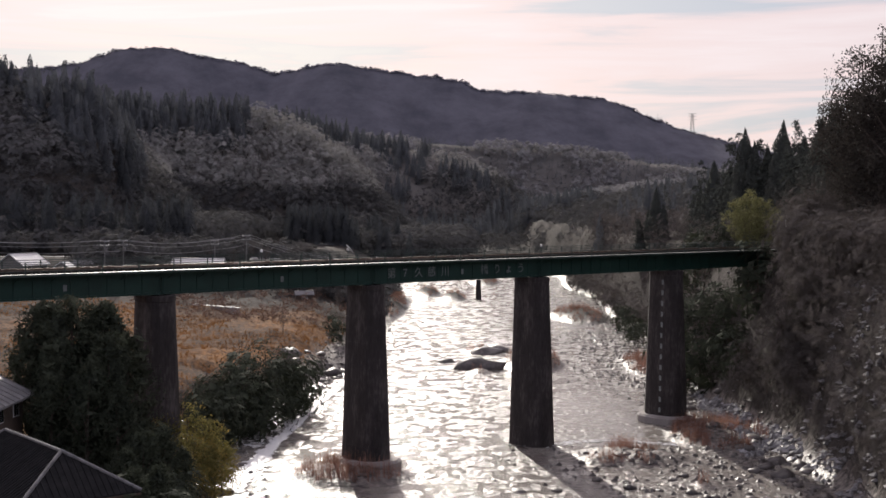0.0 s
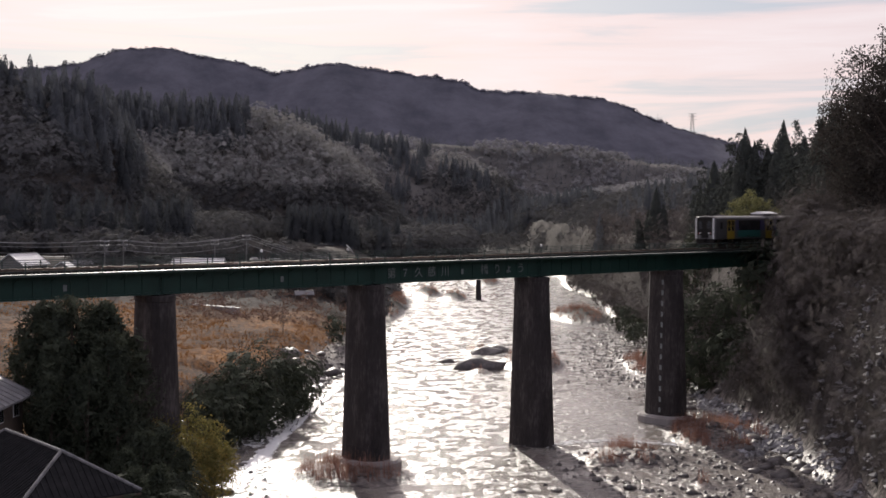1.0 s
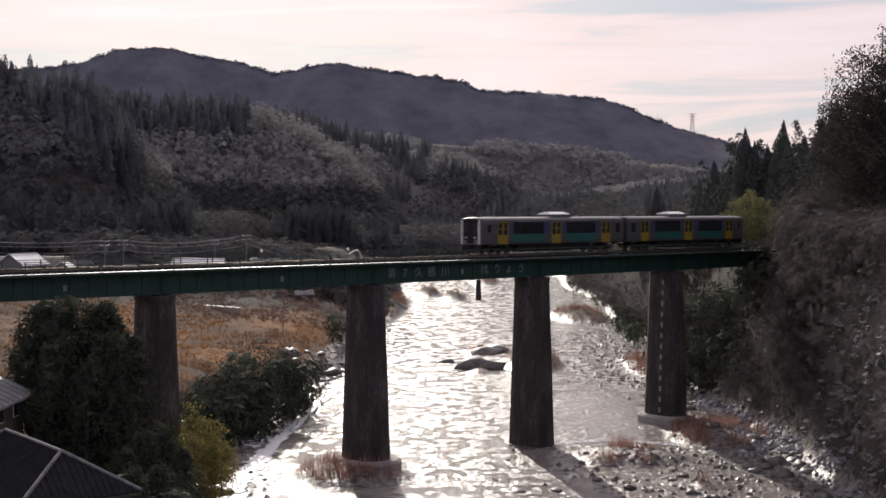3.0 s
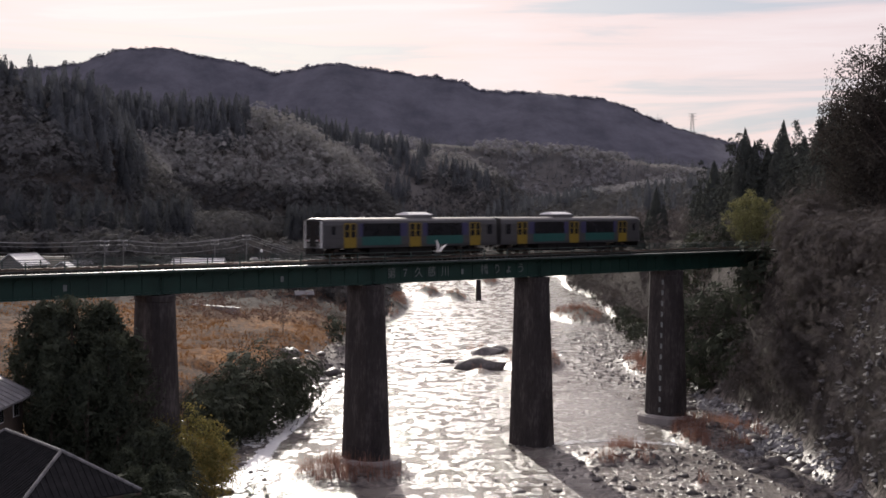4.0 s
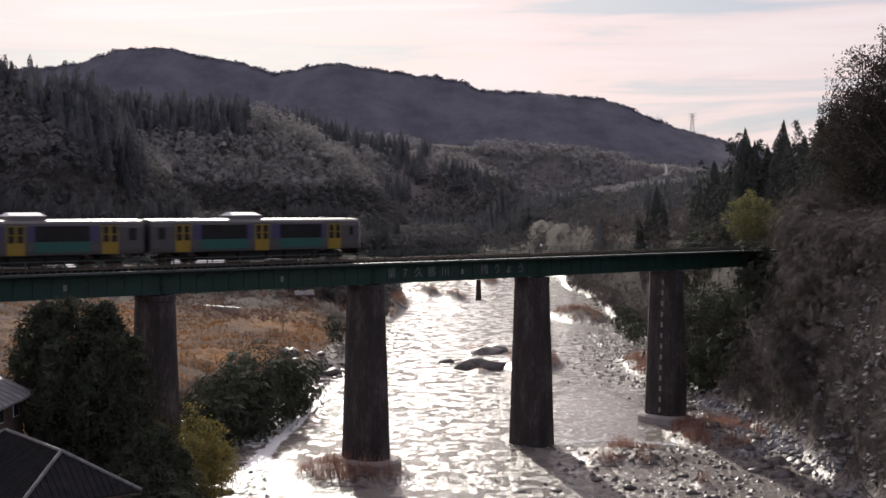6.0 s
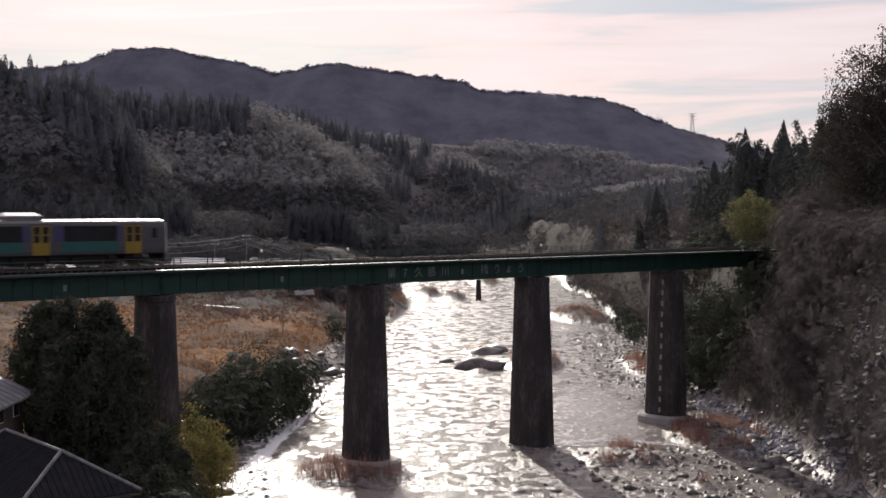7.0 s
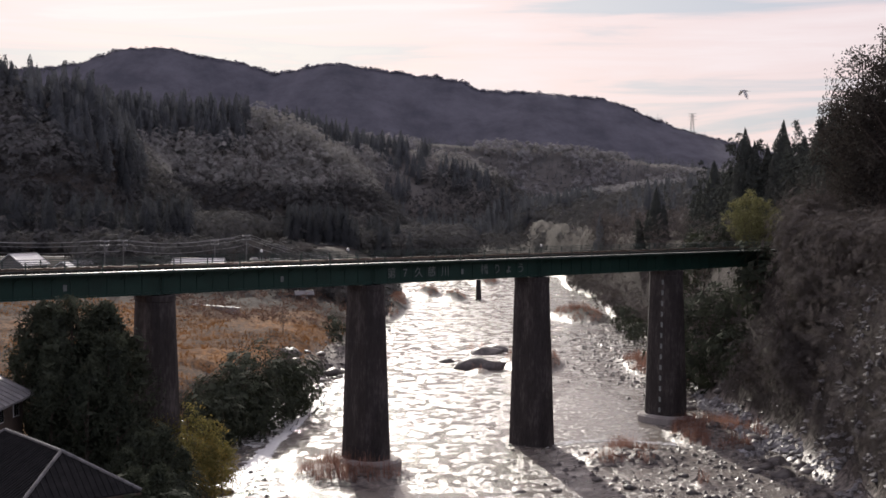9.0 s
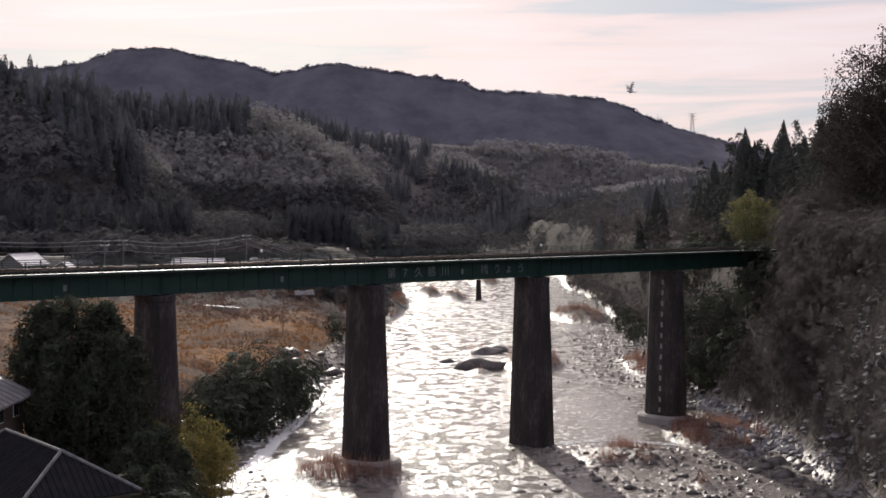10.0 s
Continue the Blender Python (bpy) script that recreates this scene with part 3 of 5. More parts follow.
    for i in range(n):
        a = math.pi + math.pi * i / (n - 1)
        pts.append((lx * math.cos(a), -(ly - lx) + lx * math.sin(a), z))
    return pts


def build_pier(u, base, top, wide, kind, plinth=0.3):
    p = at_track(u, 0, base)
    th = thing("bridge_pier", pose(p.x, p.y, p.z, 0, 0, TRACK_DEG), kind, "bridge pier", "piers of the railway bridge")
    h = top - base
    bat = 0.034
    tx, ty = 1.12, 1.95
    bm = bmesh.new()
    # cast in lifts: a slight set-back at each joint
    secs, lifts = [], max(3, round(h / 2.3))
    for i in range(lifts):
        for z in (h * i / lifts, h * (i + 1) / lifts - 0.05):
            d = (h - z) * bat
            secs.append(capsule(tx + d, ty + d * 1.0, z))
        z = h * (i + 1) / lifts - 0.03
        d = (h - z) * bat - 0.03
        secs.append(capsule(tx + d, ty + d, z))
    lofted(bm, secs)
    part("shaft", bm, M_CONCRETE, th, "stained tapering concrete shaft")
    bm = bmesh.new()
    lofted(bm, [capsule(tx + 0.02, ty + 0.02, h - 0.02), capsule(tx + 0.04, ty + 0.04, h + 0.03), capsule(tx + 0.04, ty + 0.04, h + 0.4), capsule(tx, ty, h + 0.44)])
    part("cap", bm, M_CONCRETE, th)
    for v in (-1.0, 1.0):
        for s in (-0.5, 0.5):
            part("bearing", boxes((s - 0.22, v - 0.2, h + 0.44, s + 0.22, v + 0.2, h + 0.52), bevel=0.02), M_BLACK, th)
    if wide:
        bm = bmesh.new()
        d = h * bat
        lofted(bm, [capsule(tx + d + wide, ty + d + wide, -0.9), capsule(tx + d + wide, ty + d + wide, plinth - 0.2), capsule(tx + d + wide - 0.25, ty + d + wide - 0.25, plinth)])
        part("footing", bm, M_SLEEVE, th, "low pale concrete footing")
    return th, h


def build_bridge():
    edges = [ABUT_W] + [-5.3 + SPAN * i for i in range(-2, 4)] + [ABUT_E]
    for a, b in zip(edges, edges[1:]):
        build_span(a, b - a)
    top = RAIL_Z - 0.45 - 1.75 - 0.52
    lab = "dark stained tapering concrete pier standing in the river"
    build_pier(PIER_U[1], 0.3, top, 0.95, lab, 0.95)
    build_pier(PIER_U[2], -0.5, top, 0.0, "dark stained tapering concrete pier on a gravel bar")
    th, h = build_pier(PIER_U[3], 0.55, top, 0.8, "dark concrete pier with white gauge marks beside the bank")
    # white water-gauge marks up the pier's face
    rung = bpy.data.meshes.new("gauge_mark")
    b = boxes((-0.03, -0.13, -0.26, 0.03, 0.13, 0.26), bevel=0.01)
    b.to_mesh(rung)
    b.free()
    rung.materials.append(M_LETTER)
    for i in range(13):
        z = 0.9 + i * 1.13
        shared("gauge_mark", rung, th, pose(-(1.12 + (h - z) * 0.034) - 0.02, -0.5, z))
    build_pier(PIER_U[0], land_at(*at_track(PIER_U[0]).xy) - 0.6, top, 0, "pale-streaked tapering concrete pier in the scrub of the bank")
    for i in (-2, -1):
        u = -5.3 + SPAN * i
        build_pier(u, land_at(*at_track(u).xy) - 0.6, top, 0, "tapering concrete pier standing on the bank")
    for u, s in ((ABUT_E, 1), (ABUT_W, -1)):
        th = thing("abutment", frame_at(u, 0, 0), "weathered concrete bridge abutment in the hillside", "abutment", "abutments of the bridge")
        part("bearing_wall", boxes((min(0.0, s * 3) - 0.6 * (s > 0), -2.4, 9, max(0.0, s * 3) + 0.6 * (s < 0), 2.4, top + 0.52), bevel=0.05), M_CONCRETE, th)
        part("back_wall", boxes((min(0.1 * s, s * 3), -2.4, top + 0.53, max(0.1 * s, s * 3), 2.4, RAIL_Z - 0.5), bevel=0.05), M_CONCRETE, th)


def build_track():
    u0, u1 = -150, 230
    th = thing("railway_track", frame_at(0, 0, RAIL_Z), "single railway track with rusty rails on timber sleepers", "railway track")
    for v in (-0.57, 0.57):
        bm = boxes((u0, v - 0.033, -0.04, u1, v + 0.033, 0.0), (u0, v - 0.01, -0.13, u1, v + 0.01, -0.04), (u0, v - 0.062, -0.155, u1, v + 0.062, -0.13))
        part("rail", bm, M_RAIL, th, "rusty steel rail with a polished head")
    me = bpy.data.meshes.new("sleeper")
    b = boxes((-0.1, -1.15, -0.40, 0.1, 1.15, -0.158), bevel=0.015)
    b.to_mesh(me)
    b.free()
    me.materials.append(M_SLEEPER)
    u = -40.0
    while u < 100:
        shared("sleeper", me, th, pose(u, 0, 0, 0, 0, random.uniform(-0.6, 0.6)))
        u += 0.56
    for a, b in ((ABUT_E + 0.2, u1), (u0, ABUT_W - 0.2)):
        bm = bmesh.new()
        lofted(bm, [[(a, -2.0, -0.75), (b, -2.0, -0.75), (b, 2.0, -0.75), (a, 2.0, -0.75)], [(a, -1.4, -0.22), (b, -1.4, -0.22), (b, 1.4, -0.22), (a, 1.4, -0.22)]])
        part("ballast", bm, M_STONE, th, "grey stone ballast")


def build_lettering():
    """White painted characters of the bridge's name on the near girder."""
    th = thing("bridge_lettering", frame_at(0, -1.0, 0), "faded white painted bridge name on the green girder", "lettering")
    for text, u in (("第", 16.97), ("7", 18.5), ("久", 20.05), ("慈", 21.55), ("川", 23.15), ("橋", 27.95), ("り", 29.55), ("ょ", 31.05), ("う", 32.65)):
        cu = bpy.data.curves.new("letter", "FONT")
        cu.body, cu.size, cu.align_x, cu.extrude = text, 1.0, "CENTER", 0.004
        tmp = new("letter", cu)
        dg = bpy.context.evaluated_depsgraph_get()
        me = bpy.data.meshes.new_from_object(tmp.evaluated_get(dg))
        bpy.data.objects.remove(tmp)
        me.materials.clear()
        me.materials.append(M_LETTER)
        ob = new("letter", me)
        ob.parent = th
        ob.matrix_basis = pose(u, -0.02, RAIL_Z - 0.45 - 1.22, 90, 0, 0)
    for u in (5.6, 25.2, -13):
        pl = part("number_plate", boxes((u - 0.14, -0.03, RAIL_Z - 1.65, u + 0.14, -0.016, RAIL_Z - 1.2)), M_LETTER, th)
        pl["label"] = "small pale plate"


def build_markers():
    """Small posts with pale reflectors on the far side of the deck."""
    for u, h in ((5.4, 1.25), (14.3, 1.2), (38.1, 1.1)):
        th = thing("track_marker", frame_at(u, 1.7, RAIL_Z - 0.45), "slim track marker post with a white reflector", "marker post", "track markers")
        part("post", rods(((0, 0, 0), (0, 0, h), 0.03), seg=6), M_POST, th)
        part("reflector", rods(((0, -0.05, h), (0, 0.05, h), 0.12), seg=10), M_WHITE, th)


build_bridge()
build_markers()
build_track()
build_lettering()


# ---------- railcars ----------
HALF_W = 1.44


def car_profile():
    """Cross-section of the body, near side down and over the roof."""
    pts = [(-1.40, 0.95), (-1.44, 1.25), (-1.44, 2.9), (-1.38, 3.22)]
    for i in range(1, 8):
        a = math.pi * i / 8
        pts.append((-1.36 * math.cos(a) if abs(math.cos(a)) > 0.01 else 0.0, 3.22 + 0.29 * math.sin(a) ** 0.7))
    pts += [(1.38, 3.22), (1.44, 2.9), (1.44, 1.25), (1.40, 0.95)]
    return pts


def build_railcar():
    th = thing("railcar", Matrix(), "stainless diesel railcar with yellow doors and teal band on the bridge track", "railcar", "two-car train")
    L = 19.72
    prof = car_profile()
    bm = bmesh.new()
    secs = []
    for x, k, dz in ((0.0, 0.86, -0.06), (0.10, 0.95, -0.02), (0.35, 1.0, 0.0), (L - 0.08, 1.0, 0.0), (L, 0.985, -0.02)):
        secs.append([(x, y * k, z + (dz if z > 2.9 else 0)) for y, z in prof])
    lofted(bm, secs)
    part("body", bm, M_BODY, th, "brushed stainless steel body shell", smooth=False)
    # roof skin, a little proud of the shell
    bm = bmesh.new()
    rp = [p for p in prof if p[1] >= 3.22]
    inner = [(y * 0.985, z - 0.02) for y, z in reversed(rp)]
    secs = [[(x, y * k, z + 0.012 + dz) for y, z in rp + inner] for x, k, dz in ((0.12, 0.96, -0.02), (0.4, 1.004, 0), (L - 0.1, 1.004, 0))]
    lofted(bm, secs)
    part("roof", bm, M_ROOF, th, "pale grey ribbed roof")
    for side in (-1, 1):
        def slab(x0, z0, x1, z1, out, thick=0.02):
            y0, y1 = sorted((side * (HALF_W + out), side * (HALF_W + out - thick)))
            return (x0, y0, z0, x1, y1, z1)
        for x0, x1 in ((2.12, 3.42), (9.25, 10.55), (16.35, 17.65)):
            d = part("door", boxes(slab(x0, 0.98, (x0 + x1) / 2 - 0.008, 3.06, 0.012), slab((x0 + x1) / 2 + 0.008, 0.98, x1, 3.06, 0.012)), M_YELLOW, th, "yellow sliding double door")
            for cx in ((x0 * 3 + x1) / 4, (x0 + x1 * 3) / 4):
                part("door_window", boxes(slab(cx - 0.22, 2.44, cx + 0.22, 2.98, 0.018), bevel=0.0), M_GLASS, d, "dark door pane")
                part("door_window", boxes(slab(cx - 0.22, 1.86, cx + 0.22, 2.38, 0.018), bevel=0.0), M_GLASS, d, "dark door pane")
            part("upper_door_panel", boxes(slab(x0 - 0.06, 3.06, x1 + 0.06, 3.14, 0.02)), M_BODY, d, "steel door header")
        for x0, x1 in ((4.12, 8.2), (11.28, 15.4)):
            wb = part("window_band", boxes(slab(x0, 1.92, x1, 3.04, 0.008)), M_GLASS, th, "black tinted window band")
            n = 3
            for i in range(n):
                a, b = x0 + 0.12 + (x1 - x0 - 0.24) * i / n, x0 + 0.12 + (x1 - x0 - 0.24) * (i + 1) / n
                part("pane", boxes(slab(a + 0.03, 2.02, b - 0.03, 2.92, 0.012)), M_GLASS, wb)
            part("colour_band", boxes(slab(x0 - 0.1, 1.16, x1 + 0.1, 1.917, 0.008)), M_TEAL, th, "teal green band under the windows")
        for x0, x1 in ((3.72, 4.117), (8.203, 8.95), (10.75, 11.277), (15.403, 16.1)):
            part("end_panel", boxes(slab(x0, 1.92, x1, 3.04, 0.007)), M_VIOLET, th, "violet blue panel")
        part("cab_door", boxes(slab(0.75, 1.0, 1.35, 2.95, 0.006)), M_BODY, th)
        part("cab_window", boxes(slab(0.86, 2.1, 1.24, 2.8, 0.012)), M_GLASS, th)
        part("end_window", boxes(slab(18.5, 1.95, 19.1, 2.85, 0.008)), M_GLASS, th)
        part("sill_rail", boxes(slab(0.35, 0.93, L - 0.1, 0.985, 0.006, 0.03)), M_BLACK, th)
    # cab front
    part("front_panel", boxes((-0.035, -1.1, 1.1, 0.02, 1.1, 3.3), bevel=0.01), M_BLACK, th, "black front mask with windscreen")
    part("windscreen", boxes((-0.05, -0.9, 2.05, -0.036, -0.34, 2.95)), M_GLASS, th)
    part("windscreen", boxes((-0.05, 0.34, 2.05, -0.036, 0.9, 2.95)), M_GLASS, th)
    part("gangway_door", boxes((-0.06, -0.32, 1.1, -0.036, 0.32, 3.05), bevel=0.008), M_BLACK, th, "dark front gangway door")
    for s in (-1, 1):
        part("front_corner", boxes((-0.04, s * 1.16 - 0.09, 1.0, 0.03, s * 1.16 + 0.09, 3.25), bevel=0.012), M_WHITE, th, "white front corner pillar")
        part("lower_panel", boxes((-0.045, s * 0.78 - 0.26, 1.04, 0.0, s * 0.78 + 0.26, 1.42), bevel=0.01), M_ROOF, th, "pale lower front panel")
        part("headlight", rods(((-0.07, s * 0.62, 1.62), (0.0, s * 0.62, 1.62), 0.09), seg=10), M_LAMP, th)
        part("tail_light", rods(((-0.065, s * 0.86, 1.62), (0.0, s * 0.86, 1.62), 0.06), seg=8), M_REDLAMP, th)
    part("skirt", boxes((0.05, -1.2, 0.35, 0.2, 1.2, 0.94), bevel=0.03), M_BLACK, th, "dark front skirt")
    part("destination_sign", boxes((-0.05, -0.55, 3.06, -0.036, 0.55, 3.22)), M_BLACK, th)
    part("coupler", boxes((-0.28, -0.13, 0.72, 0.3, 0.13, 1.0), bevel=0.03), M_BLACK, th)
    part("coupler", boxes((L - 0.2, -0.13, 0.72, L + 0.14, 0.13, 1.0), bevel=0.03), M_BLACK, th)
    part("gangway_bellows", boxes((L - 0.02, -0.5, 1.0, L + 0.27, 0.5, 3.1), bevel=0.04), M_RUBBER, th, "black rubber gangway bellows")
    # roof gear
    bm = bmesh.new()
    lofted(bm, [[(a, y, z) for a, y in ((x0, -w), (x1, -w), (x1, w), (x0, w))] for x0, x1, w, z in ((9.6, 12.35, 0.95, 3.4), (9.6, 12.35, 0.95, 3.74))])
    ac = part("air_conditioner", bm, M_ROOF, th, "roof air-conditioning unit")
    # white top over grey sides: sun and shade put into the unit's colours
    bm = bmesh.new()
    lofted(bm, [[(a, y, z) for a, y in ((x0, -w), (x1, -w), (x1, w), (x0, w))] for x0, x1, w, z in ((9.6, 12.35, 0.95, 3.745), (9.68, 12.27, 0.86, 3.8), (9.85, 12.1, 0.2, 4.0))])
    part("lid", bm, M_WHITE, ac, "lid painted white for the sun on it")
    for i in range(3):
        part("fan_grille", rods(((10.1 + i * 0.85, 0, 3.9), (10.1 + i * 0.85, 0, 4.012), 0.17), seg=12), M_BLACK, ac)
    part("antenna", rods(((0.75, 0.2, 3.4), (0.75, 0.2, 3.84), 0.05), ((0.65, 0.2, 3.82), (0.9, 0.2, 3.82), 0.04)), M_BLACK, th)
    part("roof_vent", boxes((2.6, -0.35, 3.42, 3.1, 0.35, 3.61), bevel=0.04), M_ROOF, th)
    part("horn", rods(((0.45, -0.5, 3.52), (0.75, -0.5, 3.52), 0.06), seg=6), M_BLACK, th)
    # underframe boxes
    for a, b, z in ((4.95, 7.6, 0.24), (7.75, 9.3, 0.34), (9.45, 12.0, 0.22), (12.15, 14.7, 0.3)):
        part("equipment_case", boxes((a, -1.25, z, b, 1.25, 0.94), bevel=0.04), M_BLACK, th)
    part("fuel_tank", rods(((4.9, -0.6, 0.62), (14.2, -0.6, 0.62), 0.16), seg=8), M_BLACK, th)
    wheelsets = []
    for c in (3.0, 16.8):
        bg = part("bogie", boxes((c - 1.65, -1.03, 0.42, c + 1.65, -0.9, 0.66), (c - 1.65, 0.9, 0.42, c + 1.65, 1.03, 0.66), (c - 0.3, -1.0, 0.45, c + 0.3, 1.0, 0.8), (c - 0.45, -1.12, 0.6, c + 0.45, -0.85, 0.92),
                                 (c - 0.45, 0.85, 0.6, c + 0.45, 1.12, 0.92), bevel=0.03), M_BLACK, th, "dark steel bogie frame")
        for o in (-1.05, 1.05):
            for y in (-1.14, 0.95):
                part("axle_box", boxes((c + o - 0.2, y, 0.28, c + o + 0.2, y + 0.19, 0.6), bevel=0.03), M_BLACK, bg)
            bm = bmesh.new()
            rod(bm, (0, -0.9, 0), (0, 0.9, 0), 0.08, seg=8)
            for s in (-1, 1):
                rod(bm, (0, s * 0.50, 0), (0, s * 0.53, 0), 0.455, seg=24)
                rod(bm, (0, s * 0.53, 0), (0, s * 0.65, 0), 0.43, seg=24)
                for i in range(4):
                    a = math.pi / 2 * i
                    box(bm, math.cos(a) * 0.26 - 0.05, s * 0.66 - 0.015, math.sin(a) * 0.26 - 0.05, math.cos(a) * 0.26 + 0.05, s * 0.66 + 0.015, math.sin(a) * 0.26 + 0.05)
            w = part("wheelset", bm, M_RAIL, th, "worn steel wheels on an axle")
            w.location = (c + o, 0, 0.43)
            wheelsets.append((w.name, c + o))
    return th


LEAD = build_railcar()
TRAIL = copy_thing(LEAD, pose(0, 0, 0))
LEAD["label"] = "leading stainless diesel railcar with yellow doors and teal band"
TRAIL["label"] = "trailing stainless diesel railcar with yellow doors and teal band"


def front_u(t):
    """How far along the track the train's front stands; it gathers speed slowly."""
    d = t - 4.5
    return 0.473 - 17.934 * d - 0.1059 * d * d


# ---------- the bird ----------
def build_bird():
    th = thing("bird", pose(0, 60, 40), "pale grey and white large bird in flight", "bird")
    bm = bmesh.new()
    secs = []
    for x, r in ((-0.33, 0.015), (-0.24, 0.05), (-0.1, 0.085), (0.05, 0.09), (0.17, 0.06), (0.23, 0.045), (0.29, 0.042), (0.34, 0.02)):
        secs.append([(x, r * math.cos(a * math.pi / 4), r * math.sin(a * math.pi / 4)) for a in range(8)])
    lofted(bm, secs)
    part("body", bm, M_FEATHER, th, smooth=True)
    part("beak", rods(((0.33, 0, 0), (0.41, 0, -0.01), 0.016, 0.003), seg=5), M_GOLD, th)
    bm = bmesh.new()
    lofted(bm, [[(-0.30, -0.02, 0.0), (-0.30, 0.02, 0.0), (-0.30, 0.02, 0.012), (-0.30, -0.02, 0.012)], [(-0.52, -0.12, 0.0), (-0.52, 0.12, 0.0), (-0.52, 0.12, 0.008), (-0.52, -0.12, 0.008)]])
    part("tail", bm, M_FEATHER, th)
    wings = []
    for s in (-1, 1):
        bm = bmesh.new()
        secs = []
        for y, a, b, z in ((0.0, -0.13, 0.13, 0), (0.25, -0.15, 0.15, 0.03), (0.45, -0.17, 0.12, 0.03), (0.62, -0.15, 0.04, 0.0), (0.72, -0.13, -0.06, -0.02)):
            secs.append([(a, s * y, z - 0.005), (b, s * y, z - 0.012), (b - 0.03, s * y, z + 0.016), (a, s * y, z + 0.004)])
        lofted(bm, secs)
        bmesh.ops.recalc_face_normals(bm, faces=bm.faces)
        w = part("wing", bm, M_FEATHER, th, "broad pale wing")
        w.location = (0.04, s * 0.07, 0.03)
        wings.append(w)
    return th, wings


BIRD, WINGS = build_bird()


def on_ray(px, py, dist):
    """A point so far away along the line through a place of the view, in thousandths of the lens's length."""
    a = radians(1.74)
    d = Vector((px, math.cos(a) - py * math.sin(a) * 1.0, -math.sin(a) - py * math.cos(a)))
    return Vector((0, 0, EYE_Z)) + d * dist


# ---------- plants: templates as arrays of vertices and triangles ----------
def join(parts):
    vs, ts, n = [], [], 0
    for v, t in parts:
        vs.append(v)
        ts.append(t + n)
        n += len(v)
    return np.concatenate(vs), np.concatenate(ts)


def tpl_conifer(r, levels, per, width=0.17, base=0.12, spray=1.0):
    """Unit-high crown of drooping, ragged sprays."""
    vs, ts = [], []
    for l in range(levels):
        bulge = 0.55 + 0.75 * r.random()
        for k in range(per):
            f = min(0.995, (l + 1.6 * r.random()) / (levels + 0.6))
            h = base + (1 - base) * f
            rad = width * (1 - f) ** 0.68 * bulge + 0.01
            a = 2 * math.pi * (k + r.random()) / per
            q = rad * (0.6 + 0.6 * r.random())
            d = np.array([math.cos(a), math.sin(a), 0])
            s = np.array([-d[1], d[0], 0])
            up = 0.045 * (1 - f) + 0.02
            p0 = np.array([0, 0, h + up])
            tip = d * q + np.array([0, 0, h - 0.25 * q - 0.02 * r.random()])
            mid = d * q * 0.55 + np.array([0, 0, h + up * 0.4])
            w = q * (0.28 + 0.2 * r.random()) * spray
            n = len(vs)
            vs += [p0, mid + s * w, tip, mid - s * w]
            ts += [(n, n + 1, n + 2), (n, n + 2, n + 3)]
    return np.array(vs), np.array(ts)


def tpl_bare(r, limbs, twigs, thick=0.006, width=0.3):
    """Unit-high leafless crown: limbs that fork into rising twigs, each a thin blade."""
    vs, ts = [], []

    def blade(a, b, w):
        d = b - a
        s = np.cross(d, r.normal(size=3))
        s = s / (np.linalg.norm(s) + 1e-9) * w
        n = len(vs)
        vs.extend([a - s, a + s, b])
        ts.append((n, n + 1, n + 2))

    for i in range(limbs):
        a0 = 2 * math.pi * r.random()
        h = 0.12 + 0.45 * r.random()
        reach = width * (0.4 + 0.8 * r.random())
        p = np.array([0, 0, h])
        e = np.array([math.cos(a0) * reach, math.sin(a0) * reach, min(1, h + 0.2 + 0.35 * r.random())])
        blade(p, e, thick * 1.6)
        for j in range(twigs):
            f = 0.25 + 0.75 * r.random()
            q = p + (e - p) * f
            d = r.normal(size=3) * 0.09 + np.array([math.cos(a0) * 0.05, math.sin(a0) * 0.05, 0.10])
            blade(q, q + d * (0.7 + 0.8 * r.random()), thick * (0.5 + 0.5 * r.random()))
    return np.array(vs), np.array(ts)


def tpl_leafy(r, clumps, leaves, size, rx=0.36, z0=0.25, flat=1.0):
    """Unit-high crown: many clumps of small leaves with gaps between them."""
    vs, ts = [], []
    for c in range(clumps):
        d = r.normal(size=3)
        d /= np.linalg.norm(d)
        q = 0.45 + 0.55 * r.random() ** 0.5
        zc = (z0 + 1) / 2
        c0 = np.array([d[0] * rx * q, d[1] * rx * q, zc + d[2] * (1 - z0) / 2 * q * 0.92])
        cr = rx * (0.22 + 0.2 * r.random())
        for k in range(leaves):
            p = c0 + np.clip(r.normal(size=3), -1.5, 1.5) * cr * 0.5 * np.array([1, 1, flat])
            a, b = r.normal(size=3), r.normal(size=3)
            a /= np.linalg.norm(a)
            b -= a * a.dot(b)
            b /= np.linalg.norm(b)
            s = size * (0.6 + 0.8 * r.random())
            n = len(vs)
            vs.extend([p - a * s, p + b * s * 0.45, p + a * s, p - b * s * 0.45])
            ts.extend([(n, n + 1, n + 2), (n, n + 2, n + 3)])
    return np.array(vs), np.array(ts)


def tpl_spire(r, width, rings=9, seg=8, base=0.0, top=0.97):
    """The inner mass of a conifer: a jagged cone with bulging tiers."""
    vs, ts = [], []
    for k in range(rings):
        f = k / (rings - 1)
        rad = width * (1 - f) ** 0.75 * (0.85 if k % 2 else 1.12) + 0.004
        for j in range(seg):
            a = 2 * math.pi * (j + 0.5 * (k % 2)) / seg
            q = rad * r.uniform(0.72, 1.2)
            vs.append((math.cos(a) * q, math.sin(a) * q, base + (top - base) * f + r.normal() * 0.012))
    for k in range(rings - 1):
        for j in range(seg):
            a, b = k * seg + j, k * seg + (j + 1) % seg
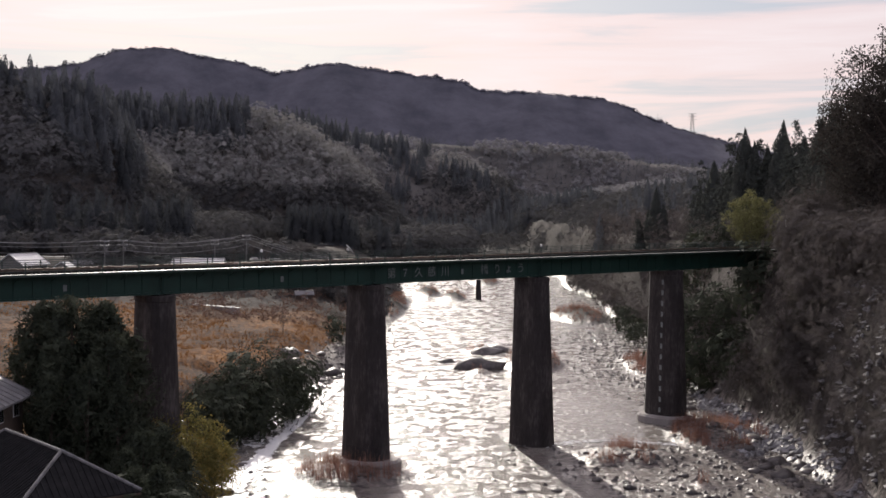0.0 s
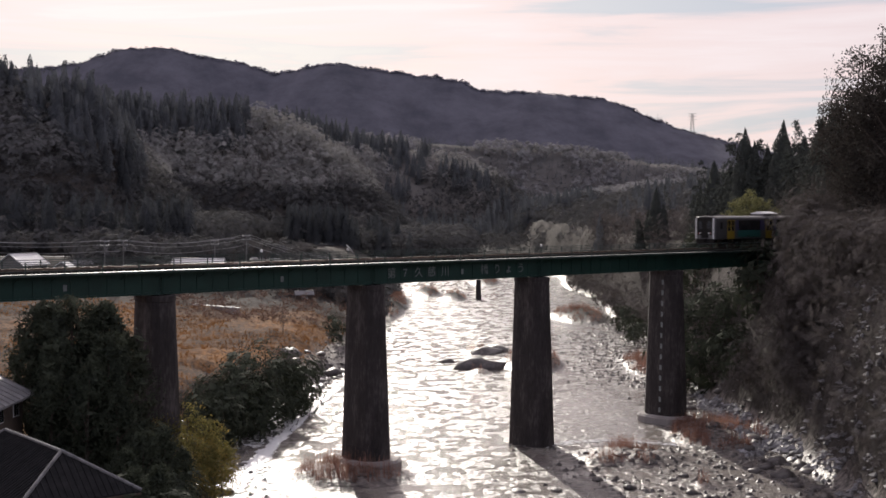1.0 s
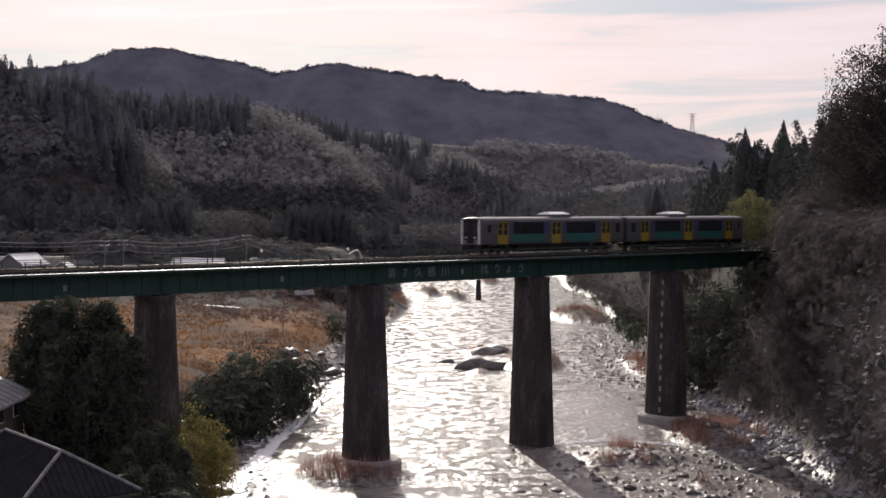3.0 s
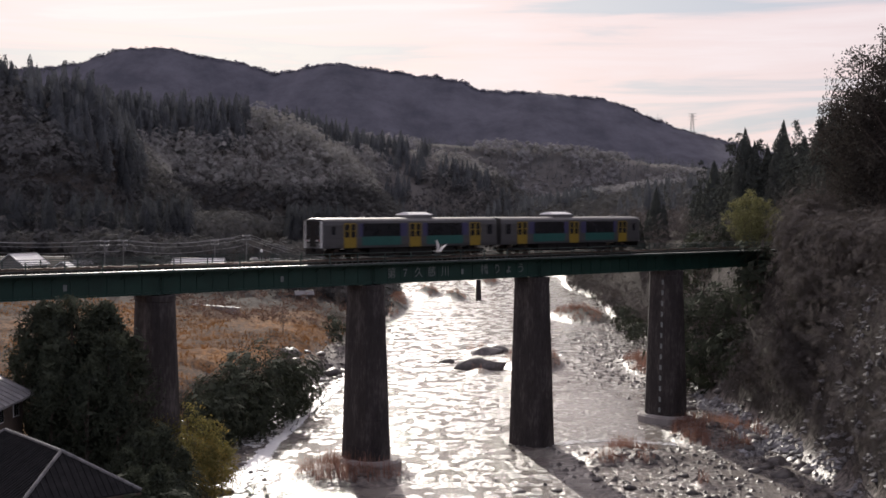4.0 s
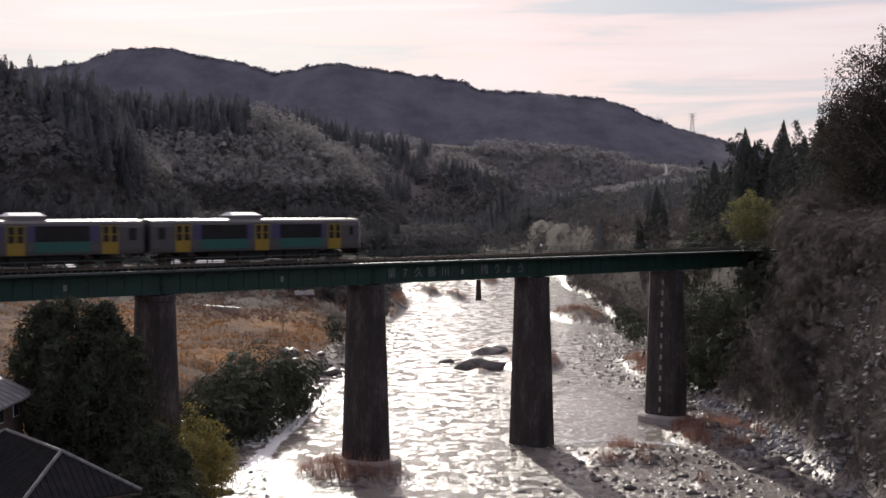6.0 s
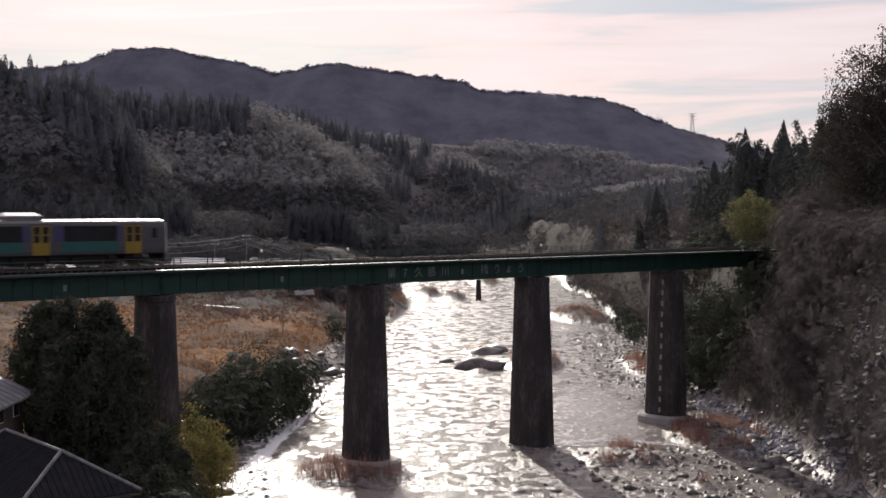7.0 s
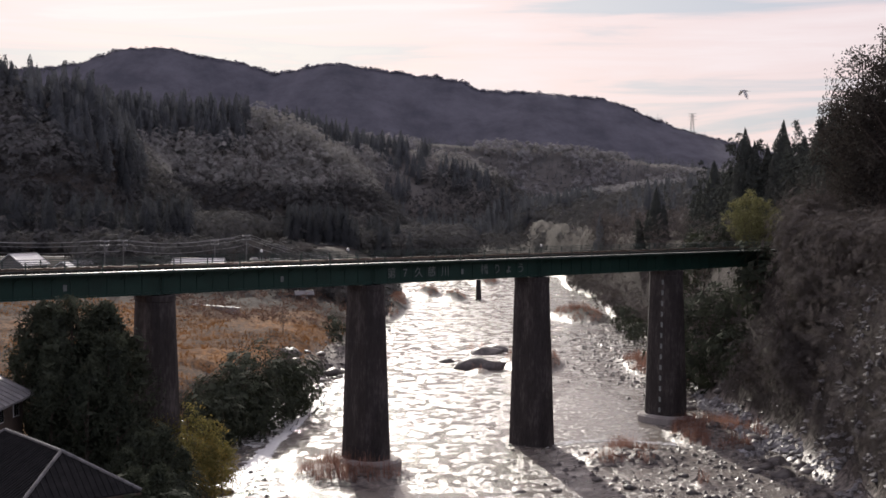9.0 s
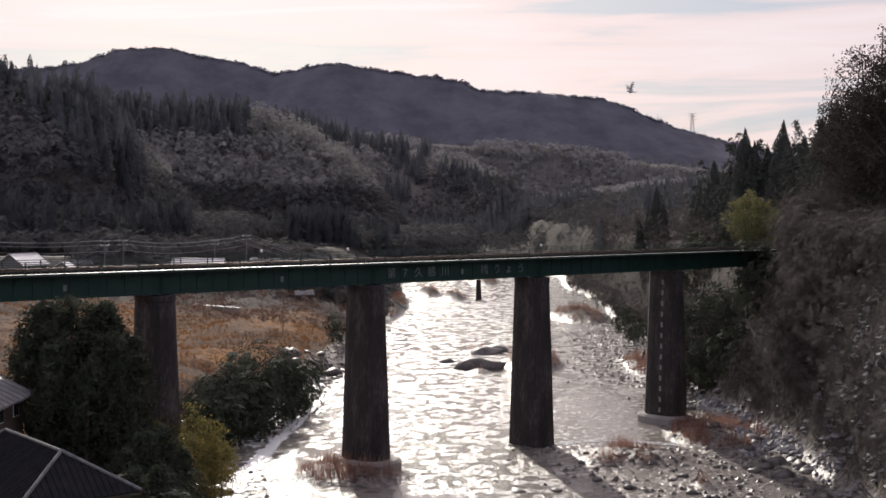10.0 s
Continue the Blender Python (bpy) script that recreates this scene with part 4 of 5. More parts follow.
            ts += [(a, b, b + seg), (a, b + seg, a + seg)]
    return np.array(vs), np.array(ts)


def tpl_dome(r, clumps, leaves, size, rx=0.42, z0=0.12):
    """Unit-high rounded crown: lobes of small sprays that face outwards, as twigs do."""
    vs, ts = [], []
    zc, rz = z0 + (1 - z0) * 0.42, (1 - z0) * 0.52
    for c in range(clumps):
        d = r.normal(size=3)
        d[2] = d[2] * 0.8 + 0.35
        d /= np.linalg.norm(d)
        q = 0.72 + 0.3 * r.random()
        c0 = np.array([d[0] * rx * q, d[1] * rx * q, zc + d[2] * rz * q])
        cr = rx * (0.3 + 0.22 * r.random())
        for k in range(leaves):
            n = r.normal(size=3) + d * 0.9
            n /= np.linalg.norm(n)
            p = c0 + n * cr * (0.7 + 0.35 * r.random())
            out = p - np.array([0, 0, zc - 0.1])
            n = 0.5 * n + out / np.linalg.norm(out) + 0.16 * r.normal(size=3)
            n /= np.linalg.norm(n)
            a = np.cross(n, r.normal(size=3))
            a /= np.linalg.norm(a) + 1e-9
            b = np.cross(n, a)
            w = size * (0.6 + 0.8 * r.random())
            i = len(vs)
            vs.extend([p - a * w, p + b * w * 0.6, p + a * w, p - b * w * 0.6])
            ts.extend([(i, i + 1, i + 2), (i, i + 2, i + 3)])
    return np.array(vs), np.array(ts)


def tpl_cedar(r, clumps, leaves, size, width=0.2, base=0.04):
    """Unit-high old cedar: uneven drooping boughs, bulges and gaps, a narrow broken tip."""
    vs, ts = [], []
    lean = r.normal(size=2) * 0.012
    swell = r.uniform(0.7, 1.25, 9)
    for c in range(clumps):
        f = r.random() ** 1.1
        a = 2 * math.pi * r.random()
        rad = width * min(1.0, 1.5 * (1 - f)) ** 0.8 * np.interp(f * 8, np.arange(9), swell) * (0.35 + 0.65 * r.random() ** 0.6)
        c0 = np.array([math.cos(a) * rad + lean[0] * f * 8, math.sin(a) * rad + lean[1] * f * 8, base + (0.985 - base) * f - 0.22 * rad])
        cr = 0.018 + 0.3 * width * (1 - f) * (0.6 + 0.6 * r.random())
        for k in range(leaves):
            d = np.clip(r.normal(size=3), -1.6, 1.6)
            p = c0 + d * cr * np.array([0.75, 0.75, 0.42]) - np.array([0, 0, 0.25 * cr * (abs(d[0]) + abs(d[1]))])
            u = np.array([math.cos(a), math.sin(a), -0.6]) + 0.6 * r.normal(size=3)
            u /= np.linalg.norm(u)
            w = np.cross(u, r.normal(size=3))
            w /= np.linalg.norm(w) + 1e-9
            q = size * (0.6 + 0.8 * r.random())
            n = len(vs)
            vs.extend([p - u * q, p + w * q * 0.45, p + u * q, p - w * q * 0.45])
            ts.extend([(n, n + 1, n + 2), (n, n + 2, n + 3)])
    return np.array(vs), np.array(ts)


def tpl_column(r, clumps, leaves, size, rx=0.26):
    """Unit-high, full-bodied evergreen crown with a blunt ragged top."""
    vs, ts = [], []
    for c in range(clumps):
        z = r.random() ** 0.9
        a = 2 * math.pi * r.random()
        rad = rx * min(1.0, 2.6 * (1.04 - z)) ** 0.6 * r.random() ** 0.4
        c0 = np.array([math.cos(a) * rad, math.sin(a) * rad, 0.02 + 0.94 * z])
        for k in range(leaves):
            p = c0 + np.clip(r.normal(size=3), -1.6, 1.6) * rx * 0.16
            u, w = r.normal(size=3), r.normal(size=3)
            u[2] -= 0.5
            u /= np.linalg.norm(u)
            w -= u * u.dot(w)
            w /= np.linalg.norm(w)
            q = size * (0.6 + 0.8 * r.random())
            n = len(vs)
            vs.extend([p - u * q, p + w * q * 0.4, p + u * q, p - w * q * 0.4])
            ts.extend([(n, n + 1, n + 2), (n, n + 2, n + 3)])
    return np.array(vs), np.array(ts)


def tpl_tuft(r, blades, thick=0.03, lean=0.35):
    vs, ts = [], []
    for i in range(blades):
        a = 2 * math.pi * r.random()
        o = r.normal(size=2) * 0.16
        t = o + np.array([math.cos(a), math.sin(a)]) * lean * r.random()
        h = 0.55 + 0.5 * r.random()
        s = np.array([-math.sin(a), math.cos(a)]) * thick
        n = len(vs)
        vs.extend([(o[0] - s[0], o[1] - s[1], -0.05), (o[0] + s[0], o[1] + s[1], -0.05), (t[0], t[1], h)])
        ts.append((n, n + 1, n + 2))
    return np.array(vs), np.array(ts)


def scatter(name, templates, pts, heights, material, label, category, wide=1.0, sink=0.0, smooth=True):
    """One object of many small plants on the ground."""
    out = []
    for (x, y), h in zip(pts, heights):
        v, t = templates[rng.integers(len(templates))]
        a = rng.random() * 6.283
        c, s = math.cos(a), math.sin(a)
        w = h * wide * (0.85 + 0.3 * rng.random())
        o = np.empty_like(v)
        o[:, 0] = (v[:, 0] * c - v[:, 1] * s) * w + x
        o[:, 1] = (v[:, 0] * s + v[:, 1] * c) * w + y
        o[:, 2] = v[:, 2] * h
        out.append((o, t))
    z = np.maximum(land(np.array([p[0] for p in pts]), np.array([p[1] for p in pts])), -0.06) - sink
    for k, (o, t) in enumerate(out):
        o[:, 2] += z[k]
    v, t = join(out)
    return tagged(new(name, mesh_arrays(name, v, t, material, smooth)), label, category, kind="stuff")


def wedge(n, y0, y1, lo, hi, accept=None):
    """Random places between two distances, in a fan of directions."""
    y = np.sqrt(rng.random(n) * (y1 * y1 - y0 * y0) + y0 * y0)
    x = (lo + (hi - lo) * rng.random(n)) * y
    if accept is not None:
        k = accept(x, y)
        x, y = x[k], y[k]
    return np.stack([x, y], -1)


R0 = np.random.default_rng(21)
FAR_CONIFER = [join([tpl_spire(R0, 0.19, 8, 6), tpl_cedar(R0, 12, 3, 0.045, 0.19, 0.0)]) for _ in range(6)]
FAR_DOME = [tpl_dome(R0, 11, 6, 0.09) for _ in range(8)]
MID_DOME = [tpl_dome(R0, 8, 5, 0.11) for _ in range(8)]
TINY_CONIFER = [tpl_conifer(R0, 4, 4, 0.2, 0.0) for _ in range(4)]
TINY_ROUND = [tpl_dome(R0, 5, 4, 0.2, 0.45, 0.0) for _ in range(6)]


def build_woods():
    def conif(x, y):
        z, k, n = land(x, y), x / y, fbm(x * 0.05, y * 0.05)
        first = (y < 470) & (k < -0.232) & (k > -0.322) & (z > 44 - 310 * (k + 0.31) + 9 * (n - 0.5))
        crown = (y < 460) & (z > 57)
        second = (y > 530) & (y < 680) & (k < -0.15) & (z > 50 + 10 * (n - 0.5))
        stands = (fbm(x * 0.022 + 3, y * 0.012 + 1) > 0.64)
        foot = (y < 345) & (n > 0.42)
        return first | crown | second | stands | foot
    high = lambda x, y: (land(x, y) > 11.2) | ((y > 470) & (land(x, y) > 3))
    # nearest spur in the shade of its own crest
    p = wedge(3600, 312, 660, -0.42, 0.02, lambda x, y: conif(x, y) & high(x, y))
    # trees low on the slope take the darker copies, in place of shade
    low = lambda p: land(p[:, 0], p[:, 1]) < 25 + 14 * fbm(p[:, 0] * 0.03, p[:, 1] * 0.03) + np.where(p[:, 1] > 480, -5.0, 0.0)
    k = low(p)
    scatter("conifer_woods", FAR_CONIFER, p[~k], rng.uniform(11, 17, (~k).sum()), M_CEDAR_HAZE, "dark cedar woods on the upper spurs", "woods")
    scatter("lower_conifer_woods", FAR_CONIFER, p[k], rng.uniform(11, 17, k.sum()), M_CEDAR_SHADE, "cedar woods on the lower slopes, darkened for shade", "woods")
    p = wedge(2900, 312, 500, -0.42, 0.02, lambda x, y: ~conif(x, y) & high(x, y))
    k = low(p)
    scatter("evergreen_oak_woods", FAR_DOME, p[~k], rng.uniform(6, 11, (~k).sum()), M_OAK_HAZE, "dull rounded woods on the nearest spur", "woods", 1.15, 0.8)
    scatter("lower_oak_woods", FAR_DOME, p[k], rng.uniform(6, 11, k.sum()), M_OAK_SHADE, "evergreen woods on the lower slope, darkened for shade", "woods", 1.15, 0.8)
    p = wedge(2000, 490, 665, -0.34, 0.02, lambda x, y: ~conif(x, y) & high(x, y))
    k = low(p)
    scatter("bare_woods", FAR_DOME, p[~k], rng.uniform(8, 13, (~k).sum()), M_BARE_HAZE, "leafless grey-brown winter woods on the second spur, paled for haze", "woods", 1.1, 0.8)
    scatter("gully_woods", FAR_DOME, p[k], rng.uniform(7, 12, k.sum()), M_OAK_SHADE, "woods in the gully below the second spur, darkened for shade", "woods", 1.15, 0.8)
    # third spur and the middle hills
    p = wedge(2200, 660, 960, -0.3, 0.12, lambda x, y: high(x, y))
    k = (fbm(p[:, 0] * 0.02, p[:, 1] * 0.02) > 0.6) | ((p[:, 1] > 790) & (p[:, 0] / p[:, 1] < -0.055) & (land(p[:, 0], p[:, 1]) > 60))
    scatter("middle_conifer_woods", FAR_CONIFER, p[k], rng.uniform(9, 15, k.sum()), M_CEDAR_HAZE, "dark cedar stands on the middle spur", "woods")
    q = p[~k]
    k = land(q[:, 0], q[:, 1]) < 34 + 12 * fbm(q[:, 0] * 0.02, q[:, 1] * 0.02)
    scatter("middle_bare_woods", MID_DOME, q[~k], rng.uniform(8, 12, (~k).sum()), M_BARE_HAZE, "leafless winter woods on the middle spur", "woods", 1.15, 0.8)
    scatter("middle_dark_woods", MID_DOME, q[k], rng.uniform(8, 12, k.sum()), M_OAK_SHADE, "woods at the foot of the middle spur, darkened for shade", "woods", 1.15, 0.8)
    p = wedge(1900, 335, 960, 0.03, 0.42, lambda x, y: (x - right_shore(y) > 1.5) | (y > 485))
    k = fbm(p[:, 0] * 0.02, p[:, 1] * 0.012) > 0.62
    scatter("bank_conifers", FAR_CONIFER, p[k], rng.uniform(8, 14, k.sum()), M_CEDAR_HAZE, "cedar stands behind the far bank", "woods")
    scatter("bank_bare_woods", MID_DOME, p[~k], rng.uniform(5, 9, (~k).sum()), M_OAK_SHADE, "winter woods behind the far bank, darkened for shade", "woods", 1.15, 0.6)
    p = wedge(2500, 262, 335, -0.42, -0.02, lambda x, y: (x < -13) & ((y > 299) | (x > -34) | ((x / y < -0.205) & (x / y > -0.285) & (y > 264))))
    scatter("hill_foot_scrub", MID_DOME, p, rng.uniform(3, 6.5, len(p)), M_OAK_SHADE, "scrub at the foot of the hill, darkened for shade", "scrub", 1.2, 0.4)
    p = wedge(5600, 1230, 1560, -0.12, 0.4, lambda x, y: high(x, y))
    k = fbm(p[:, 0] * 0.012, p[:, 1] * 0.01) > 0.64
    scatter("far_conifers", TINY_CONIFER, p[k], rng.uniform(9, 15, k.sum()), M_CEDAR_HAZE, "scattered conifers on the far hills", "woods")
    scatter("far_bare_woods", TINY_ROUND, p[~k], rng.uniform(7, 11, (~k).sum()), M_FARBARE_HAZE, "leafless grey-brown woods on the far hills, paled for haze", "woods", 1.2)
    p = wedge(1500, 2694, 2708, -0.37, 0.37)
    big = fbm(p[:, 0] * 0.02 + 30, p[:, 1] * 0.0) > 0.5
    scatter("mountain_trees", TINY_ROUND, p, np.where(big, rng.uniform(5, 8.5, len(p)), rng.uniform(4, 6.5, len(p))), M_FAR_HAZE, "trees along the distant mountain crest", "woods", 1.3, 3.0)
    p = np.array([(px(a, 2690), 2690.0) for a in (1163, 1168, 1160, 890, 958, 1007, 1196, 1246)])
    scatter("crest_firs", TINY_CONIFER, p, np.array([22, 19, 16, 12, 11, 10, 11, 12.0]), M_FAR_HAZE, "single tall firs on the distant crest", "woods", 0.9, 1.0)


def px(x, y):
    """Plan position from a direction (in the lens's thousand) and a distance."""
    return (x - 784) / 2287 * y


def grown(spots, h):
    """Places from direction, distance and the height that the crown's tip reaches against the horizon."""
    out = []
    for a, y, b in spots:
        x = px(a, y)
        out.append((x, y, max(0.25, (EYE_Z + (371.5 - b) / 2287 * y - land_at(x, y) + 0.25) / h)))
    return out


build_woods()


# ---------- near trees and shrubs, each a thing with trunk and crown ----------
def trunk_bm(h, r, forks=0, rr=None, lean=0.02):
    bm = bmesh.new()
    rod(bm, (0, 0, -0.6), (lean * h, 0, h * 0.5), r, r * 0.7, seg=7)
    rod(bm, (lean * h, 0, h * 0.5), (lean * h * 0.5, 0, h * 0.97), r * 0.7, r * 0.12, seg=6)
    for i in range(forks):
        a = rr.random() * 6.283
        z = h * (0.25 + 0.4 * rr.random())
        q = h * (0.12 + 0.1 * rr.random())
        rod(bm, (lean * h * 0.8, 0, z), (math.cos(a) * q, math.sin(a) * q, z + q * 1.1), r * 0.38, r * 0.08, seg=5)
    return bm


def make_tree(name, h, tpl, wide, material, label, category, group, forks=0, r=0.16, crown="crown", rr=R0):
    th = thing(name, pose(0, -200, 0), label, category, group)
    part("trunk", trunk_bm(h, r, forks, rr), M_BARK, th)
    v, t = tpl
    v = v * np.array([h * wide, h * wide, h])
    ob = new(crown, mesh_arrays(crown, v, t, material, True))
    ob.parent = th
    return th


def plant(protos, places, sink=0.25):
    """Sets copies of the prototypes at (x, y, scale); the prototypes themselves take the first places."""
    used = set()
    for i, (x, y, s) in enumerate(places):
        pr = protos[i % len(protos)]
        m = pose(x, y, land_at(x, y) - sink, rng.uniform(-3, 3), rng.uniform(-3, 3), rng.uniform(0, 360)) @ Matrix.Scale(s, 4)
        if pr.name not in used:
            used.add(pr.name)
            pr.matrix_basis = m
        else:
            pr_s = pr.scale.copy()
            ob = copy_thing(pr, m)
            ob.matrix_basis = m


def build_near_plants():
    cedar = [make_tree("cedar_tree", 16, join([tpl_spire(R0, 0.2, 13, 9), tpl_spire(R0, 0.14, 13, 9), tpl_cedar(R0, 110, 12, 0.017, 0.27)]), 1.0, M_CONIFER, "dark ragged cedar on the wooded bank", "tree", "cedars on the bank", r=0.2) for _ in range(5)]
    spots = [(1160, 262, 328), (1147, 268, 368), (1173, 258, 360), (1135, 264, 385), (1270, 232, 280), (1252, 236, 302), (1285, 230, 298), (1240, 240, 325), (1228, 246, 345), (1262, 228, 330), (1300, 226, 305),
             (1323, 206, 222), (1311, 210, 250), (1337, 204, 246), (1350, 208, 256), (1380, 198, 208), (1365, 206, 250), (1395, 202, 246), (1408, 196, 252), (1425, 190, 234), (1438, 188, 222), (1466, 174, 172), (1452, 178, 205),
             (1481, 172, 212), (1415, 200, 280), (1340, 212, 300), (1300, 216, 285), (1360, 200, 300), (1390, 194, 290), (1440, 184, 265), (1500, 166, 215), (1520, 164, 225), (1545, 160, 230), (1562, 158, 225),
             (1510, 158, 270), (1540, 152, 275), (1475, 166, 255), (1320, 215, 330), (1400, 186, 320), (1430, 178, 320), (1460, 164, 320), (1560, 148, 290)]
    plant(cedar, grown(spots, 16))
    tall = [make_tree("tall_tree", 22, tpl_leafy(R0, 75, 120, 0.0068, 0.19, 0.2), 1.0, M_TALL, "tall dark tree with rounded leaf clumps", "tree", "tall trees over the bank", 12, 0.3) for _ in range(2)]
    plant(tall, grown([(1562, 134, 36), (1536, 137, 84), (1502, 143, 130), (1590, 130, 40), (1548, 142, 120), (1524, 147, 165)], 22))
    bam = [make_tree("bamboo", 10, tpl_leafy(R0, 40, 60, 0.014, 0.2, 0.1), 1.0, M_BAMBOO, "light green bamboo bending over the bank", "bamboo", "bamboo grove", 0, 0.06) for _ in range(3)]
    plant(bam, grown([(1301, 182, 345), (1318, 181, 338), (1334, 180, 330), (1350, 179, 345), (1366, 178, 352), (1378, 181, 368), (1326, 187, 340), (1308, 186, 380)], 10))
    bush = [make_tree("evergreen_shrub", 4, join([tpl_leafy(R0, 34, 40, 0.021, 0.55, 0.0), tpl_dome(R0, 16, 10, 0.075, 0.5, -0.1), tpl_dome(R0, 9, 7, 0.09, 0.3, -0.1)]), 1.0, M_DARKLEAF, "dark broadleaf evergreen shrub", "shrub", "evergreen shrubs", 3, 0.06) for _ in range(3)]
    spots = [*grown([(380, 126, 668), (410, 128, 650), (365, 124, 690), (440, 134, 625), (470, 138, 608), (500, 142, 618), (525, 146, 640), (430, 128, 668), (395, 122, 702), (455, 132, 660), (490, 137, 655), (1290, 154, 500), (1318, 156, 480), (1262, 158, 505), (1240, 160, 525)], 4), (px(600, 205), 205, 1.0), (px(590, 215), 215, 0.9),
             (px(250, 76), 76, 1.1), (px(215, 74), 74, 0.9), (px(230, 70), 70, 1.2), (px(265, 72), 72, 1.2), (px(300, 75), 75, 1.15), (px(205, 66), 66, 1.0), (px(245, 66), 66, 1.1), (px(290, 69), 69, 1.1), (px(340, 78), 78, 0.9), (px(365, 128), 128, 1.1), (px(385, 123), 123, 1.2), (px(440, 130), 130, 1.0), (px(520, 146), 146, 0.7), (px(1305, 144), 144, 1.4), (px(1325, 146), 146, 1.6), (px(1342, 145), 145, 1.6), (px(1290, 150), 150, 1.2), (px(268, 94), 94, 1.1), (px(250, 91), 91, 1.25), (px(235, 87), 87, 1.2), (px(275, 88), 88, 0.9), (px(355, 122), 122, 1.0), (px(530, 150), 150, 0.8), *grown([(1265, 190, 392), (1246, 195, 406), (1285, 188, 402), (1232, 200, 420)], 4), (px(1115, 250), 250, 1.1), (px(1105, 240), 240, 1.3), (px(1125, 225), 225, 1.1), (px(1215, 165), 165, 1.1), (px(1235, 160), 160, 1.2), (px(1225, 172), 172, 1.3), (px(1140, 215), 215, 1.2)]
    plant(bush, spots)
    big = [make_tree("evergreen_tree", 12, join([tpl_column(R0, 150, 32, 0.0125, 0.2), tpl_column(R0, 60, 9, 0.045, 0.15)]), 1.0, M_DARKLEAF, "dense dark evergreen tree below the bridge", "tree", "evergreens below the bridge", 6, 0.22) for _ in range(2)]
    plant(big, grown([(62, 88, 545), (95, 87, 530), (130, 86, 527), (165, 87, 531), (200, 88, 540), (222, 87, 585), (44, 86, 605), (110, 84, 600), (180, 84, 590), (150, 82, 640), (80, 82, 660), (205, 83, 680), (216, 74, 795), (250, 76, 765), (288, 79, 760), (318, 81, 795), (238, 70, 830), (276, 72, 822)], 12))
    gold = [make_tree("yellowing_shrub", 5, tpl_leafy(R0, 30, 80, 0.016, 0.33, 0.05), 1.0, M_GOLD, "shrub with yellow-green autumn leaves on the bank", "shrub", "yellowing shrubs", 4, 0.06) for _ in range(2)]
    plant(gold, grown([(300, 97, 728), (326, 98, 716), (352, 99, 736), (378, 100, 765), (345, 95, 765), (312, 93, 772), (365, 96, 790), (335, 91, 810), (292, 101, 735), (390, 101, 790)], 5))
    twiggy = [make_tree("bare_shrub", 5, join([tpl_bare(R0, 22, 15, 0.0024, 0.52), tpl_dome(R0, 15, 9, 0.07, 0.44, 0.0), tpl_dome(R0, 8, 6, 0.08, 0.28, 0.0)]), 1.0, M_TWIG, "leafless grey-brown shrub on the steep bank", "shrub", "bare shrubs on the bank", 8, 0.05) for _ in range(5)]
    spots = []
    while len(spots) < 245:
        y = rng.uniform(92, 175)
        x = right_shore(y) + (7.4 if y < 124 else 3.6) + 16 * rng.random() ** 1.1
        u = (x - TRACK_P.x) * TRACK_D.x + (y - TRACK_P.y) * TRACK_D.y
        v = (x - TRACK_P.x) * TRACK_N.x + (y - TRACK_P.y) * TRACK_N.y
        if abs(v) < 4.6 or x > 0.40 * y:
            continue
        if -9 < v < 4 and u < ABUT_E + 1 and land_at(x, y) > 13:
            continue
        if land_at(x, y) > 7 and 784 + 2287 * x / y < 1405:
            continue
        spots.append((x, y, rng.uniform(0.7, 1.25)))
    while len(spots) < 290:
        u, v = 63 + 40 * rng.random() ** 1.8, rng.uniform(-9, -4.8)
        p = at_track(u, v)
        if 784 + 2287 * p.x / p.y < 1425:
            continue
        spots.append((p.x, p.y, rng.uniform(1.15, 1.6) * (1.3 if u < 72 else 1.0)))
    for i in range(60):
        y = rng.uniform(118, 182)
        x = left_shore(y) - 1.2 - 5.5 * rng.random() ** 1.3
        spots.append((x, y, rng.uniform(0.28, 0.6)))
    plant(twiggy, spots)
    yb = rng.uniform(205, 288, 420)
    xb = left_shore(yb) - 1.5 - 42 * rng.random(420) ** 1.2
    kb = fbm(xb * 0.09 + 7, yb * 0.07) > 0.44
    scatter("field_brush", [join([tpl_bare(R0, 5, 5, 0.006, 0.5), tpl_dome(R0, 7, 5, 0.12, 0.5, 0.0)]) for _ in range(5)], np.stack([xb[kb], yb[kb]], -1), rng.uniform(0.8, 2.4, kb.sum()), M_BRUSH, "low reddish-brown brush on the far field", "brush", 1.3, 0.1)
    y = np.concatenate([rng.uniform(150, 375, 900), rng.uniform(92, 150, 420)])
    x = right_shore(y) + np.where(y > 165, 0.9, 3.4) + np.where(y > 150, 22, 12) * rng.random(len(y)) ** 1.3
    v = (x - TRACK_P.x) * TRACK_N.x + (y - TRACK_P.y) * TRACK_N.y
    k = ~((x / y > 0.195) & (x / y < 0.264) & (y < 182) & (land(x, y) > 5)) & (np.abs(v) > 5) & ((y > 150) | (x < 0.262 * y - 0.6) & (land(x, y) < 8) | (x > 0.262 * y))
    p = np.stack([x[k], y[k]], -1)
    scatter("bank_scrub", [join([tpl_bare(R0, 6, 6, 0.004, 0.5), tpl_dome(R0, 7, 5, 0.1, 0.44, 0.0)]) for _ in range(5)], p, rng.uniform(2.5, 6.5, len(p)), M_TWIG, "leafless grey-brown scrub along the far bank", "scrub", 1.0, 0.2)
    sapling = [make_tree("bare_tree", 9, tpl_bare(R0, 40, 18, 0.0026, 0.34), 1.0, M_TWIG, "slender leafless tree on the bank", "tree", "bare trees", 14, 0.11) for _ in range(3)]
